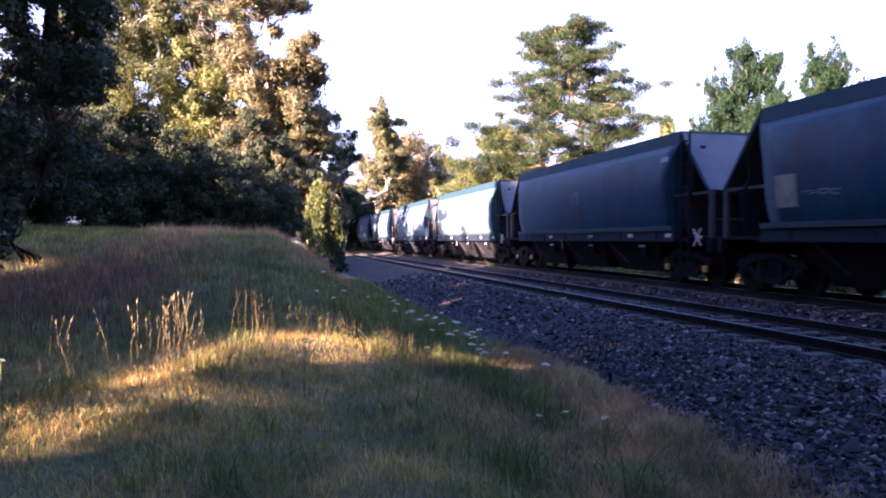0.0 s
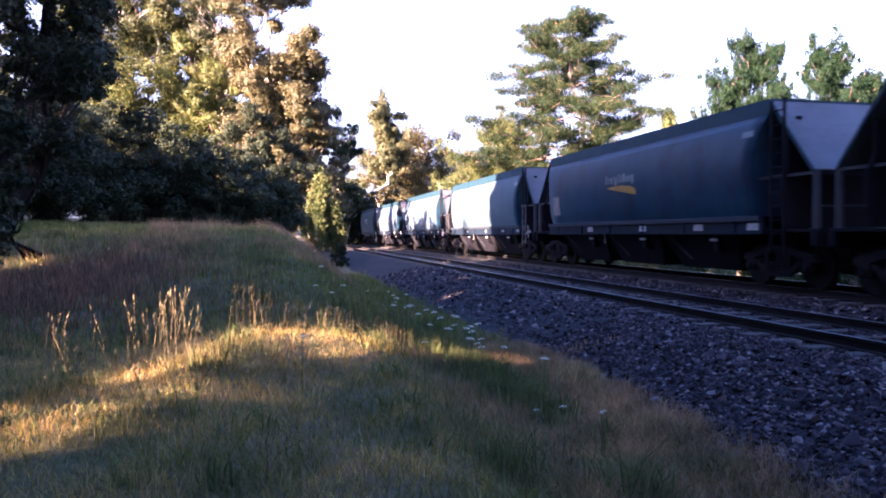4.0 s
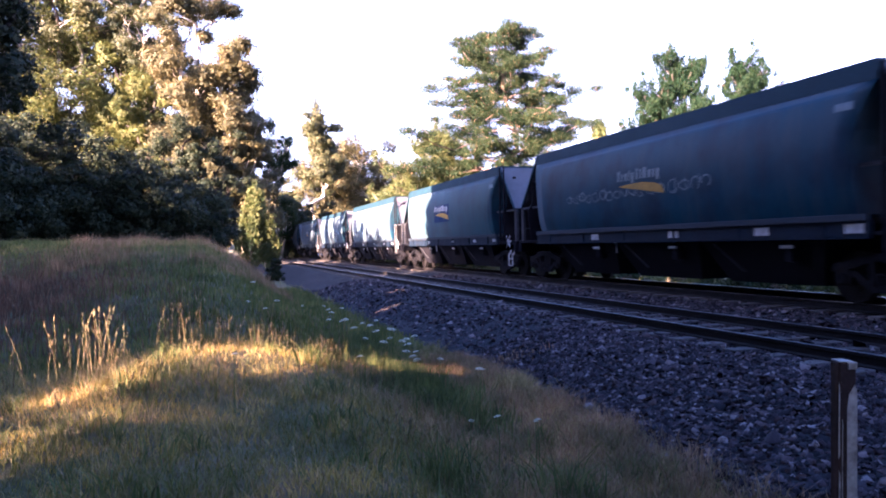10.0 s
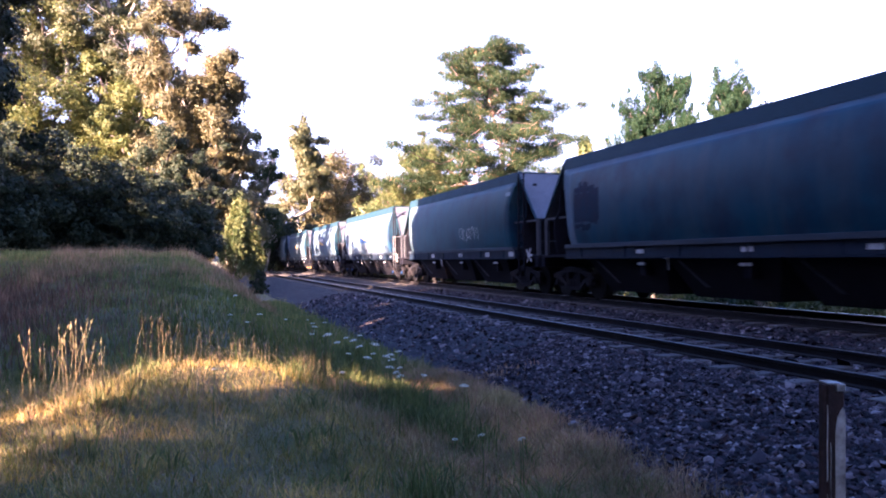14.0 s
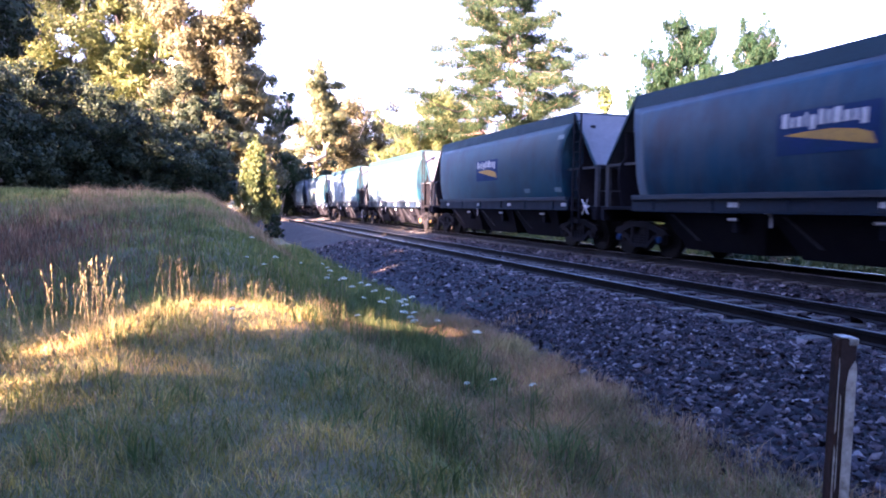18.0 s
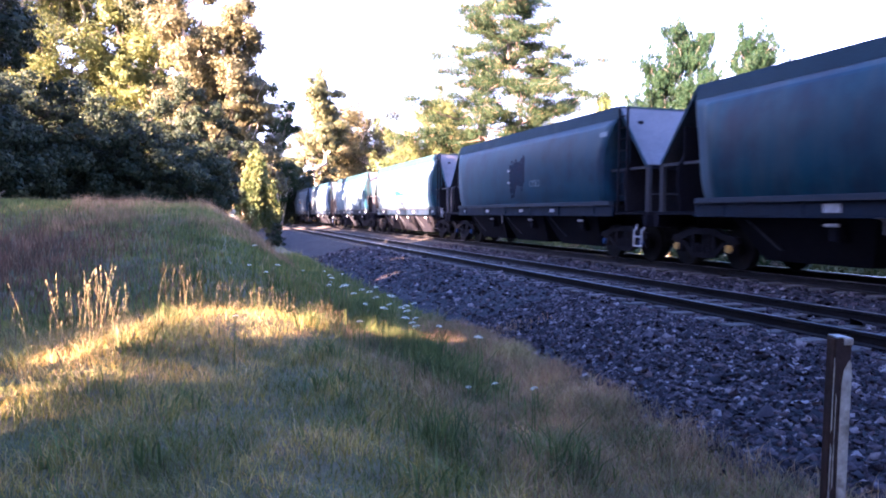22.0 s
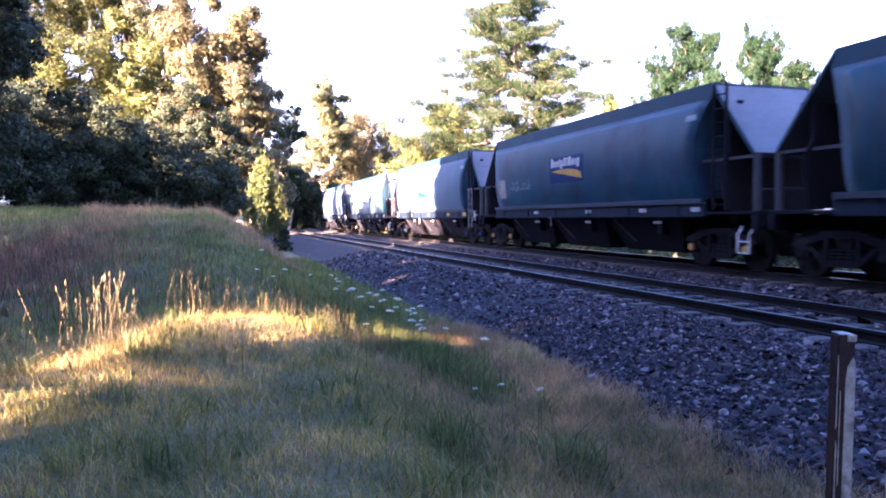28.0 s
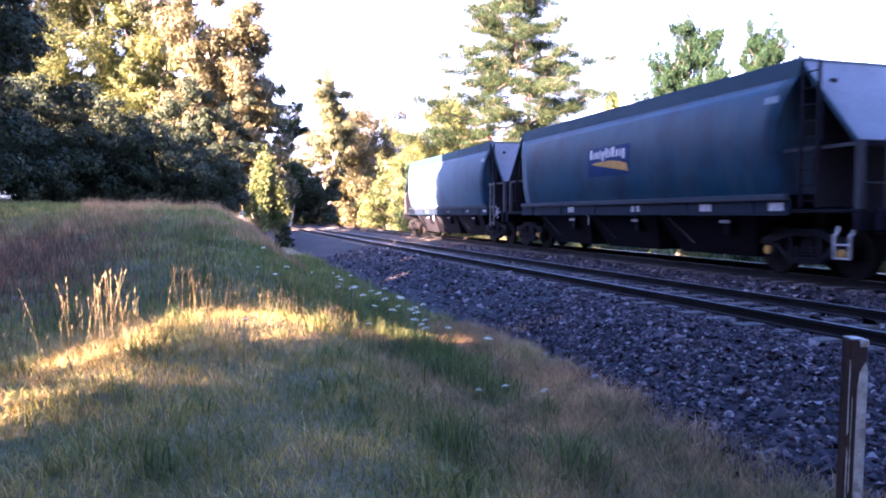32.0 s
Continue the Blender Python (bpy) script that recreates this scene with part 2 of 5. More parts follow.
def stone_material():
    m, nt, b = material("ballast_stone", 0.85, 0.0, 0.15)
    geo = nt.nodes.new("ShaderNodeNewGeometry")
    oi = nt.nodes.new("ShaderNodeObjectInfo")
    add = nt.nodes.new("ShaderNodeMath")
    add.operation = "ADD"
    nt.links.new(geo.outputs["Random Per Island"], add.inputs[0])
    nt.links.new(oi.outputs["Random"], add.inputs[1])
    fr = nt.nodes.new("ShaderNodeMath")
    fr.operation = "FRACT"
    nt.links.new(add.outputs[0], fr.inputs[0])
    col = ramp(nt, fr.outputs[0], [(0.0, (0.010, 0.0085, 0.011)), (0.40, (0.0208, 0.0152, 0.0182)), (0.66, (0.0412, 0.0294, 0.0330)), (0.88, (0.086, 0.060, 0.061)), (1.0, (0.21, 0.17, 0.165))])
    grain = noise_tex(nt, 60.0, 3.0)
    col = blend(nt, 1.0, col, ramp(nt, grain, [(0.3, (0.7,) * 3), (0.7, (1.25,) * 3)]), "MULTIPLY")
    nt.links.new(col, b.inputs["Base Color"])
    bump(nt, b, grain, 0.4, 0.01)
    return m


def earth_material(name, a, b_, c, scale=0.6):
    m, nt, b = material(name, 0.95, 0.0, 0.2)
    large = noise_tex(nt, scale, 5.0, 0.6)
    small = noise_tex(nt, 14.0, 5.0, 0.7)
    col = ramp(nt, large, [(0.3, a), (0.5, b_), (0.7, c)])
    col = blend(nt, 1.0, col, ramp(nt, small, [(0.25, (0.6,) * 3), (0.75, (1.3,) * 3)]), "MULTIPLY")
    nt.links.new(col, b.inputs["Base Color"])
    bump(nt, b, small, 0.7, 0.06)
    return m


STONE = stone_material()
SOIL = earth_material("grassy_soil", (0.085, 0.092, 0.035), (0.125, 0.11, 0.052), (0.165, 0.125, 0.072))
BED = earth_material("ballast_bed", (0.018, 0.018, 0.020), (0.026, 0.025, 0.028), (0.038, 0.034, 0.034), 0.9)

BLADE_GREEN = leafy("green_blades", [(0.0, (0.160, 0.140, 0.032)), (0.45, (0.255, 0.205, 0.056)), (0.8, (0.35, 0.265, 0.09)), (1.0, (0.46, 0.345, 0.15))], mottle=0.5)
BLADE_DRY = leafy("dry_blades", [(0.0, (0.23, 0.18, 0.09)), (0.5, (0.33, 0.255, 0.135)), (1.0, (0.44, 0.345, 0.20))], mottle=0.3)
BLADE_BROWN = leafy("brown_blades", [(0.0, (0.21, 0.115, 0.078)), (0.5, (0.31, 0.185, 0.12)), (1.0, (0.42, 0.285, 0.195))], mottle=0.25)
BLADE_DEEP = leafy("deep_green_blades", [(0.0, (0.072, 0.100, 0.034)), (0.6, (0.120, 0.148, 0.048)), (1.0, (0.205, 0.21, 0.085))], mottle=0.2)
BLADE_RED = leafy("reddish_dock", [(0.0, (0.100, 0.048, 0.040)), (0.5, (0.165, 0.090, 0.066)), (1.0, (0.25, 0.165, 0.12))], mottle=0.3)
SEED = leafy("seed_heads", [(0.0, (0.16, 0.13, 0.075)), (1.0, (0.30, 0.25, 0.15))])
PETAL = leafy("white_petals", [(0.0, (0.72, 0.73, 0.70)), (1.0, (0.85, 0.85, 0.82))])
LEAF_WATTLE = leafy("wattle_leaves", [(0.0, (0.042, 0.058, 0.013)), (0.5, (0.084, 0.096, 0.024)), (1.0, (0.142, 0.144, 0.048))], through=0.35)
LEAF_GUM = leafy("gum_leaves", [(0.0, (0.030, 0.040, 0.017)), (0.6, (0.060, 0.067, 0.030)), (1.0, (0.109, 0.101, 0.054))], through=0.3)
LEAF_RUSSET = leafy("russet_leaves", [(0.0, (0.046, 0.043, 0.021)), (0.6, (0.088, 0.080, 0.037)), (1.0, (0.145, 0.128, 0.068))], through=0.35)
# very dark leaves: the shade under the trees is put into this colour
LEAF_SHADE_DARK = leafy("shade_dark_leaves", [(0.0, (0.010, 0.017, 0.011)), (0.6, (0.021, 0.030, 0.019)), (1.0, (0.048, 0.055, 0.032))], through=0.15, spec=0.1)
LEAF_PINE = leafy("pine_needles", [(0.0, (0.009, 0.022, 0.011)), (0.55, (0.021, 0.037, 0.017)), (1.0, (0.050, 0.061, 0.029))], through=0.3, spec=0.1)
LEAF_YOUNG = leafy("young_pine_needles", [(0.0, (0.004, 0.014, 0.008)), (0.55, (0.009, 0.024, 0.012)), (1.0, (0.023, 0.040, 0.020))], through=0.25, spec=0.1)
BLADE_BANK = leafy("bank_blades", [(0.0, (0.085, 0.112, 0.032)), (0.5, (0.140, 0.160, 0.048)), (1.0, (0.22, 0.205, 0.085))], mottle=0.35)
LEAF_DEAD = leafy("dead_needles", [(0.0, (0.12, 0.066, 0.040)), (1.0, (0.23, 0.145, 0.085))], through=0.2)
LEAF_LIME = leafy("lime_leaves", [(0.0, (0.044, 0.066, 0.018)), (0.6, (0.080, 0.097, 0.031)), (1.0, (0.130, 0.134, 0.059))], through=0.4)

# ---- mesh helpers ----
RNG = np.random.default_rng(7)


def mesh_np(name, verts, faces, mat=None, smooth=False):
    """A mesh from arrays: verts (n, 3), faces (m, k)."""
    verts, faces = np.asarray(verts, dtype=np.float32), np.asarray(faces, dtype=np.int32)
    me = bpy.data.meshes.new(name)
    m, k = faces.shape
    me.vertices.add(len(verts))
    me.vertices.foreach_set("co", verts.ravel())
    me.loops.add(m * k)
    me.loops.foreach_set("vertex_index", faces.ravel())
    me.polygons.add(m)
    me.polygons.foreach_set("loop_start", np.arange(0, m * k, k, dtype=np.int32))
    if smooth:
        me.polygons.foreach_set("use_smooth", np.ones(m, dtype=bool))
    me.update(calc_edges=True)
    if mat:
        me.materials.append(mat)
    return me


def part(name, data, mat, parent, label="", m=None):
    """Links a bmesh or a mesh as one part under a thing or a part."""
    if isinstance(data, bmesh.types.BMesh):
        me = bpy.data.meshes.new(name)
        data.to_mesh(me)
        data.free()
        me.materials.append(mat)
        data = me
    ob = new(name, data)
    ob.parent = parent
    if m is not None:
        ob.matrix_local = m
    return tagged(ob, label)


def thing(name, label, category, m=None, group="", kind=""):
    ob = new(name)
    ob.empty_display_size = 0.2
    if m is not None:
        ob.matrix_world = m
    return tagged(ob, label, category, group, kind)


def add_box(bm, x0, x1, y0, y1, z0, z1, bevel=0.0):
    vs = [bm.verts.new((x, y, z)) for z in (z0, z1) for y in (y0, y1) for x in (x0, x1)]
    fs = [bm.faces.new([vs[i] for i in f]) for f in ((0, 2, 3, 1), (4, 5, 7, 6), (0, 1, 5, 4), (2, 6, 7, 3), (0, 4, 6, 2), (1, 3, 7, 5))]
    if bevel:
        es = list({e for f in fs for e in f.edges})
        bmesh.ops.bevel(bm, geom=es, offset=bevel, segments=1, affect="EDGES")
    return bm


def add_tube(bm, p, q, r, n=8, r2=None, caps=True):
    p, q = Vector(p), Vector(q)
    r2 = r if r2 is None else r2
    turn = (q - p).to_track_quat("Z", "Y").to_matrix()
    rings = []
    for c, rr in ((p, r), (q, r2)):
        rings.append([bm.verts.new(c + turn @ Vector((rr * math.cos(2 * math.pi * i / n), rr * math.sin(2 * math.pi * i / n), 0))) for i in range(n)])
    for i in range(n):
        f = bm.faces.new((rings[0][i], rings[0][(i + 1) % n], rings[1][(i + 1) % n], rings[1][i]))
        f.smooth = n > 6
    if caps:
        bm.faces.new(rings[0][::-1])
        bm.faces.new(rings[1])
    return bm


def add_prism(bm, outline, axis, a, b):
    """An outline of 2D points, pushed from a to b along an axis (0: x, 1: y)."""
    def put(u, v, w):
        return (w, u, v) if axis == 0 else (u, w, v)
    lo = [bm.verts.new(put(u, v, a)) for u, v in outline]
    hi = [bm.verts.new(put(u, v, b)) for u, v in outline]
    n = len(outline)
    for i in range(n):
        bm.faces.new((lo[i], lo[(i + 1) % n], hi[(i + 1) % n], hi[i]))
    bm.faces.new(lo[::-1])
    bm.faces.new(hi)
    bmesh.ops.recalc_face_normals(bm, faces=bm.faces[:])
    return bm


def box(*args, bevel=0.0):
    return add_box(bmesh.new(), *args, bevel=bevel)


# ---- the ground ----
def smooth(t):
    t = np.clip(t, 0, 1)
    return t * t * (3 - 2 * t)


def lumps(x, y, size):
    """Soft irregular relief from a few crossed waves."""
    u, v = x / size, y / size
    return (np.sin(1.7 * u + 0.6 * np.sin(1.3 * v)) + np.sin(2.3 * v + 1.1 * np.sin(0.9 * u) + 1.0) + 0.6 * np.sin(3.7 * u - 2.9 * v + 2.0) + 0.4 * np.sin(6.1 * u + 5.3 * v)) / 3.0


def toe_x(y):
    """Where the ballast shoulder meets the grass."""
    return 3.90 + 0.34 * smooth((y - 5.0) / 5.0) + 0.14 * np.sin(y * 0.9) + 0.08 * np.sin(y * 2.3)


RIDGE = ((-1.9, 5.2, 0.06), (-1.02, 6.5, 0.17), (-0.75, 7.6, 0.30), (-0.2, 8.7, 0.42), (0.35, 8.9, 0.38), (0.9, 8.7, 0.26), (1.7, 8.8, 0.12), (2.6, 9.4, 0.04))


def ridge(x, y):
    """The grassy mound: a curved ridge, steeper towards the railway."""
    top = np.zeros(np.shape(x))
    for (ax, ay, ah), (bx, by, bh) in zip(RIDGE, RIDGE[1:]):
        dx, dy = bx - ax, by - ay
        t = np.clip(((x - ax) * dx + (y - ay) * dy) / (dx * dx + dy * dy), 0, 1)
        ox, oy = x - ax - t * dx, y - ay - t * dy
        side = ox * dy - oy * dx > 0
        wide = np.where(side, 0.62, 0.95)
        top = np.maximum(top, (ah + (bh - ah) * t) * np.exp(-(ox * ox + oy * oy) / wide ** 2))
    return top


def ground_z(x, y):
    x, y = np.asarray(x, dtype=float), np.asarray(y, dtype=float)
    z = -0.64 + 0.36 * smooth((3.3 - x) / 2.8)
    z += ridge(x, y)
    z += 0.10 * np.exp(-(((x + 1.9) / 1.0) ** 2) - ((y - 7.2) / 1.3) ** 2)
    z -= 0.22 * np.exp(-(((x + 2.8) / 1.6) ** 2) - ((y - 11.5) / 2.2) ** 2)
    z -= 0.42 * np.exp(-(((x + 6.6) / 2.3) ** 2) - ((y - 20.5) / 4.2) ** 2)
    rise = smooth((y - 11.5) / 19.0) * smooth((3.1 - x) / 3.8)
    z += 1.85 * rise + 0.9 * smooth((y - 25) / 30) * smooth((-1 - x) / 12)
    z += 0.05 * lumps(x, y, 0.9) * smooth((3.4 - x) / 1.0) + 0.10 * lumps(x, y, 3.1) * smooth((2.5 - x) / 3.0)
    far = smooth((np.hypot(x, y) - 60) / 120)
    z = np.where(x > 3.2, -0.64 - 0.22 * smooth((x - 3.6) / 1.5) - 1.3 * smooth((x - 15.2) / 5.0), z)
    z += 0.35 * lumps(x, y, 14.0) * far * smooth(np.abs(x - 10) / 30)
    return z


def spaced(*spans):
    out = []
    for a, b, step in spans:
        out += list(np.arange(a, b, step))
    return np.array(out)


def sheet(name, xs, ys, zf, mat):
    gx, gy = np.meshgrid(xs, ys)
    v = np.stack([gx, gy, zf(gx, gy)], -1).reshape(-1, 3)
    nx = len(xs)
    i = (np.arange(len(ys) - 1)[:, None] * nx + np.arange(nx - 1)[None]).ravel()
    return mesh_np(name, v, np.stack([i, i + 1, i + nx + 1, i + nx], -1), mat, True)


ground = new("ground", sheet("ground", spaced((-2500, -300, 200), (-300, -60, 20), (-60, -9, 1.5), (-9, 4.6, 0.18), (4.6, 40, 1.2), (40, 300, 20), (300, 2501, 200)),
                             spaced((-2500, -300, 200), (-300, -20, 14), (-20, 1, 1.0), (1, 15, 0.18), (15, 45, 0.4), (45, 140, 3), (140, 300, 16), (300, 2501, 200)), ground_z, SOIL))
tagged(ground, "uneven ground of dry summer grass beside the railway", "ground", kind="structure")

# ---- the railway ----
RAILS = (7.05, 8.55, 10.99, 12.49)
TRACK_NEAR, TRACK_FAR = 7.80, 11.74
Y0, Y1 = -30.0, 300.0
FAR_LIFT = 0.13       # the far track lies a little higher than the near one


def bed_z(x, y):
    knots = np.array([2.6, 3.2, 3.9, 5.95, 6.25, 7.05, 7.80, 8.55, 9.77, 10.99, 11.74, 12.49, 13.6, 14.0, 15.6])
    level = np.array([-0.95, -0.70, -0.58, -0.235, -0.20, -0.19, -0.185, -0.19, -0.13, -0.06, -0.055, -0.06, -0.07, -0.15, -0.85])
    shift = (3.6 - toe_x(y)) * smooth((5.8 - x) / 2.0)
    return np.interp(x + shift, knots, level) + 0.022 * lumps(x, y, 0.45) * smooth((x - 3.0) / 1.0) + 0.015 * lumps(x, y, 0.16)


ballast = new("ballast", sheet("ballast", spaced((2.4, 6.4, 0.10), (6.4, 15.7, 0.22)), spaced((-30, 0, 1.2), (0, 26, 0.12), (26, 60, 0.4), (60, 301, 3.0)), bed_z, BED))
tagged(ballast, "grey crushed-stone ballast shoulder under two railway tracks", "ballast", kind="structure")


def rail_mesh():
    half = [(0.070, -0.155), (0.070, -0.143), (0.012, -0.125), (0.010, -0.045), (0.036, -0.034), (0.036, -0.007), (0.028, 0.0)]
    outline = half + [(-u, v) for u, v in half[::-1]]
    bm = bmesh.new()
    add_prism(bm, outline, 1, Y0, Y1)
    me = bpy.data.meshes.new("rail")
    bm.to_mesh(me)
    bm.free()
    me.materials.append(RAIL)
    me.materials.append(HEAD)
    for p in me.polygons:
        if p.normal.z > 0.9 and p.center.z > -0.01:
            p.material_index = 1
    return me


RAIL_MESH = rail_mesh()
sleeper_mesh = bpy.data.meshes.new("sleeper")
bm = box(-1.22, 1.22, -0.115, 0.115, -0.265, -0.155, bevel=0.012)
bm.to_mesh(sleeper_mesh)
bm.free()
sleeper_mesh.materials.append(SLEEPER)
TRACKS = []
for centre, lift, what in ((TRACK_NEAR, 0.0, "empty railway track with rusty rails on timber sleepers"), (TRACK_FAR, FAR_LIFT, "railway track under the coal train, rails polished by traffic")):
    track = thing("railway_track", what, "railway track", pose(centre, 0, lift), "pair of tracks", "structure")
    for side in (-0.75, 0.75):
        part("rail", RAIL_MESH, None, track, "", pose(side, 0, 0))
    TRACKS.append(track)

# ---- the coal train ----
PITCH, WAGONS = 16.2316, 20
HALF = 6.485          # half the length of a wagon's top
CACHE = {}


def train_y(t, k):
    """Where the middle of wagon k is along the line."""
    u = t - 16.0
    return -141.305 + PITCH * k - 8.7881 * u + 0.0052833 * u * u - 0.00011518 * u ** 3 + HALF


def shared(key, build, mat):
    if key not in CACHE:
        data = build()
        me = bpy.data.meshes.new(key)
        data.to_mesh(me)
        data.free()
        me.materials.append(mat)
        CACHE[key] = me
    return CACHE[key]


PROFILE = [(1.34, 1.57), (1.395, 1.72), (1.44, 1.92), (1.475, 2.15), (1.495, 2.45), (1.50, 2.72), (1.49, 2.98), (1.465, 3.2), (1.43, 3.4), (1.38, 3.58), (1.315, 3.78)]


def side_x(z):
    return float(np.interp(z, [p[1] for p in PROFILE], [p[0] for p in PROFILE]))


def set_back(z):
    return float(np.interp(z, [1.57, 2.3, 2.7, 3.0, 3.3, 3.55, 3.7, 3.78], [0.42, 0.42, 0.39, 0.33, 0.23, 0.12, 0.04, 0.01]))


def body_mesh():
    bm = bmesh.new()
    ys = [-1.0, -0.93, -0.72, -0.5, -0.26, 0.0, 0.26, 0.5, 0.72, 0.93, 1.0]
    rows = []
    for sx in (-1, 1):
        grid = []
        for x, z in PROFILE:
            half = HALF - set_back(z)
            grid.append([bm.verts.new((sx * x, y * half, z)) for y in ys])
        for a, b in zip(grid, grid[1:]):
            for i in range(len(ys) - 1):
                bm.faces.new((a[i], a[i + 1], b[i + 1], b[i])).smooth = True
        rows.append(grid)
    near, far = rows
    for end in (0, -1):                      # curved end walls
        for j in range(len(PROFILE) - 1):
            bm.faces.new((near[j][end], near[j + 1][end], far[j + 1][end], far[j][end]))
    inner = []                               # the hopper seen from above
    for sx in (-1, 1):
        inner.append([bm.verts.new((sx * 0.5, y * 5.2, 2.2)) for y in ys])
    for grid, low in ((near, inner[0]), (far, inner[1])):
        for i in range(len(ys) - 1):
            bm.faces.new((grid[-1][i], grid[-1][i + 1], low[i + 1], low[i]))
    for i in range(len(ys) - 1):
        bm.faces.new((inner[0][i], inner[0][i + 1], inner[1][i + 1], inner[1][i]))
    for end in (0, -1):
        bm.faces.new((near[-1][end], far[-1][end], inner[1][end], inner[0][end]))
    bmesh.ops.recalc_face_normals(bm, faces=bm.faces[:])
    return bm


def coaming_mesh():
    bm = bmesh.new()
    outer, top, ins, low = 1.325, 1.265, 1.235, 1.29
    for sx in (-1, 1):
        add_prism(bm, [(sx * outer, 3.77), (sx * top, 4.12), (sx * ins, 4.12), (sx * low, 3.77)], 1, -HALF, HALF)
    for sy in (-1, 1):
        add_box(bm, -1.265, 1.265, min(sy * HALF, sy * (HALF - 0.04)), max(sy * HALF, sy * (HALF - 0.04)), 3.77, 4.115)
    bmesh.ops.recalc_face_normals(bm, faces=bm.faces[:])
    return bm


def slope_mesh():
    bm = bmesh.new()
    add_prism(bm, [(0, 4.06), (-1.28, 2.48), (-1.28, 2.45), (0, 4.03)], 0, -1.27, 1.27)
    return bm


def back_sheet_mesh():
    """The end wall of the hopper under the slope sheet, bulging like the sides."""
    half = [(1.30, 1.30), (1.36, 1.62), (1.43, 2.0), (1.40, 2.34), (1.24, 2.56), (1.23, 3.25)]
    bm = bmesh.new()
    add_prism(bm, half + [(-u, v) for u, v in half[::-1]], 1, -0.52, -0.47)
    return bm


def lug_mesh():
    bm = bmesh.new()
    add_box(bm, -0.07, 0.07, -0.05, 0.05, -0.03, 0.05, bevel=0.015)
    return bm


def flange_mesh():
    bm = bmesh.new()
    add_prism(bm, [(0, 4.09), (-1.31, 2.49), (-1.31, 2.39), (0.02, 3.97)], 0, -0.02, 0.02)
    return bm


def chute_mesh():
    """One hopper bay: a deep sheet pan with sloping ends."""
    bm = bmesh.new()
    lo = [bm.verts.new(p) for p in ((-0.80, -1.30, 0.27), (0.80, -1.30, 0.27), (0.80, 1.25, 0.27), (-0.80, 1.25, 0.27))]
    hi = [bm.verts.new(p) for p in ((-1.22, -1.74, 1.155), (1.22, -1.74, 1.155), (1.22, 1.74, 1.155), (-1.22, 1.74, 1.155))]
    for i in range(4):
        bm.faces.new((lo[i], lo[(i + 1) % 4], hi[(i + 1) % 4], hi[i]))
    bm.faces.new(lo[::-1])
    bm.faces.new(hi)
    return bm


def rib_mesh():
    """A slanting stiffener on the side of a hopper bay."""
    bm = bmesh.new()
    vs = []
    for x in (-0.025, 0.025):
        vs.append([bm.verts.new((x + (-1.205 if z > 0.8 else -0.93), y, z)) for y, z in ((1.30, 1.10), (1.36, 1.10), (0.70, 0.50), (0.62, 0.50))])
    for i in range(4):
        bm.faces.new((vs[0][i], vs[0][(i + 1) % 4], vs[1][(i + 1) % 4], vs[1][i]))
    bm.faces.new(vs[0][::-1])
    bm.faces.new(vs[1])
    return bm


def side_frame_mesh():
    """A cast bogie frame: arched top chord, sloping tension bars, columns round the springs, and jaws over the axles."""
    bm = bmesh.new()
    add_prism(bm, [(-1.20, 0.58), (-1.10, 0.72), (-0.70, 0.79), (-0.40, 0.90), (0.40, 0.90), (0.70, 0.79), (1.10, 0.72), (1.20, 0.58),
                   (1.02, 0.58), (0.62, 0.66), (0.36, 0.76), (-0.36, 0.76), (-0.62, 0.66), (-1.02, 0.58)], 0, -0.07, 0.07)
    add_prism(bm, [(-0.70, 0.62), (-0.32, 0.33), (0.32, 0.33), (0.70, 0.62), (0.62, 0.66), (0.30, 0.24), (-0.30, 0.24), (-0.62, 0.66)][:4] + [(0.74, 0.52), (0.36, 0.23), (-0.36, 0.23), (-0.74, 0.52)], 0, -0.06, 0.06)
    for y in (-0.36, 0.36):
        add_box(bm, -0.065, 0.065, y - 0.05, y + 0.05, 0.30, 0.80)
    for y in (-0.915, 0.915):
        add_box(bm, -0.065, 0.065, y - 0.15, y + 0.15, 0.33, 0.64, bevel=0.03)
    return bm


def springs_mesh():
    bm = bmesh.new()
    radii, rings = (0.07, 0.088, 0.07, 0.088, 0.07, 0.088, 0.07, 0.088, 0.07), []
    for i, r in enumerate(radii):
        rings.append([bm.verts.new((r * math.cos(math.pi * j / 5), r * math.sin(math.pi * j / 5), 0.36 + 0.032 * i)) for j in range(10)])
    for a, b in zip(rings, rings[1:]):
        for j in range(10):
            bm.faces.new((a[j], a[(j + 1) % 10], b[(j + 1) % 10], b[j]))
    return bm


def wheel_mesh():
    bm = bmesh.new()
    for sx in (-1, 1):
        add_tube(bm, (sx * 0.68, 0, 0), (sx * 0.71, 0, 0), 0.49, 20)
        add_tube(bm, (sx * 0.70, 0, 0), (sx * 0.815, 0, 0), 0.46, 20)
        add_tube(bm, (sx * 0.81, 0, 0), (sx * 0.86, 0, 0), 0.15, 16)
        for i in range(4):                   # cast holes that show the turn
            a = math.pi / 2 * i
            add_tube(bm, (sx * 0.81, 0.28 * math.cos(a), 0.28 * math.sin(a)), (sx * 0.825, 0.28 * math.cos(a), 0.28 * math.sin(a)), 0.05, 8)
    add_tube(bm, (-0.95, 0, 0), (0.95, 0, 0), 0.075, 12)
    return bm


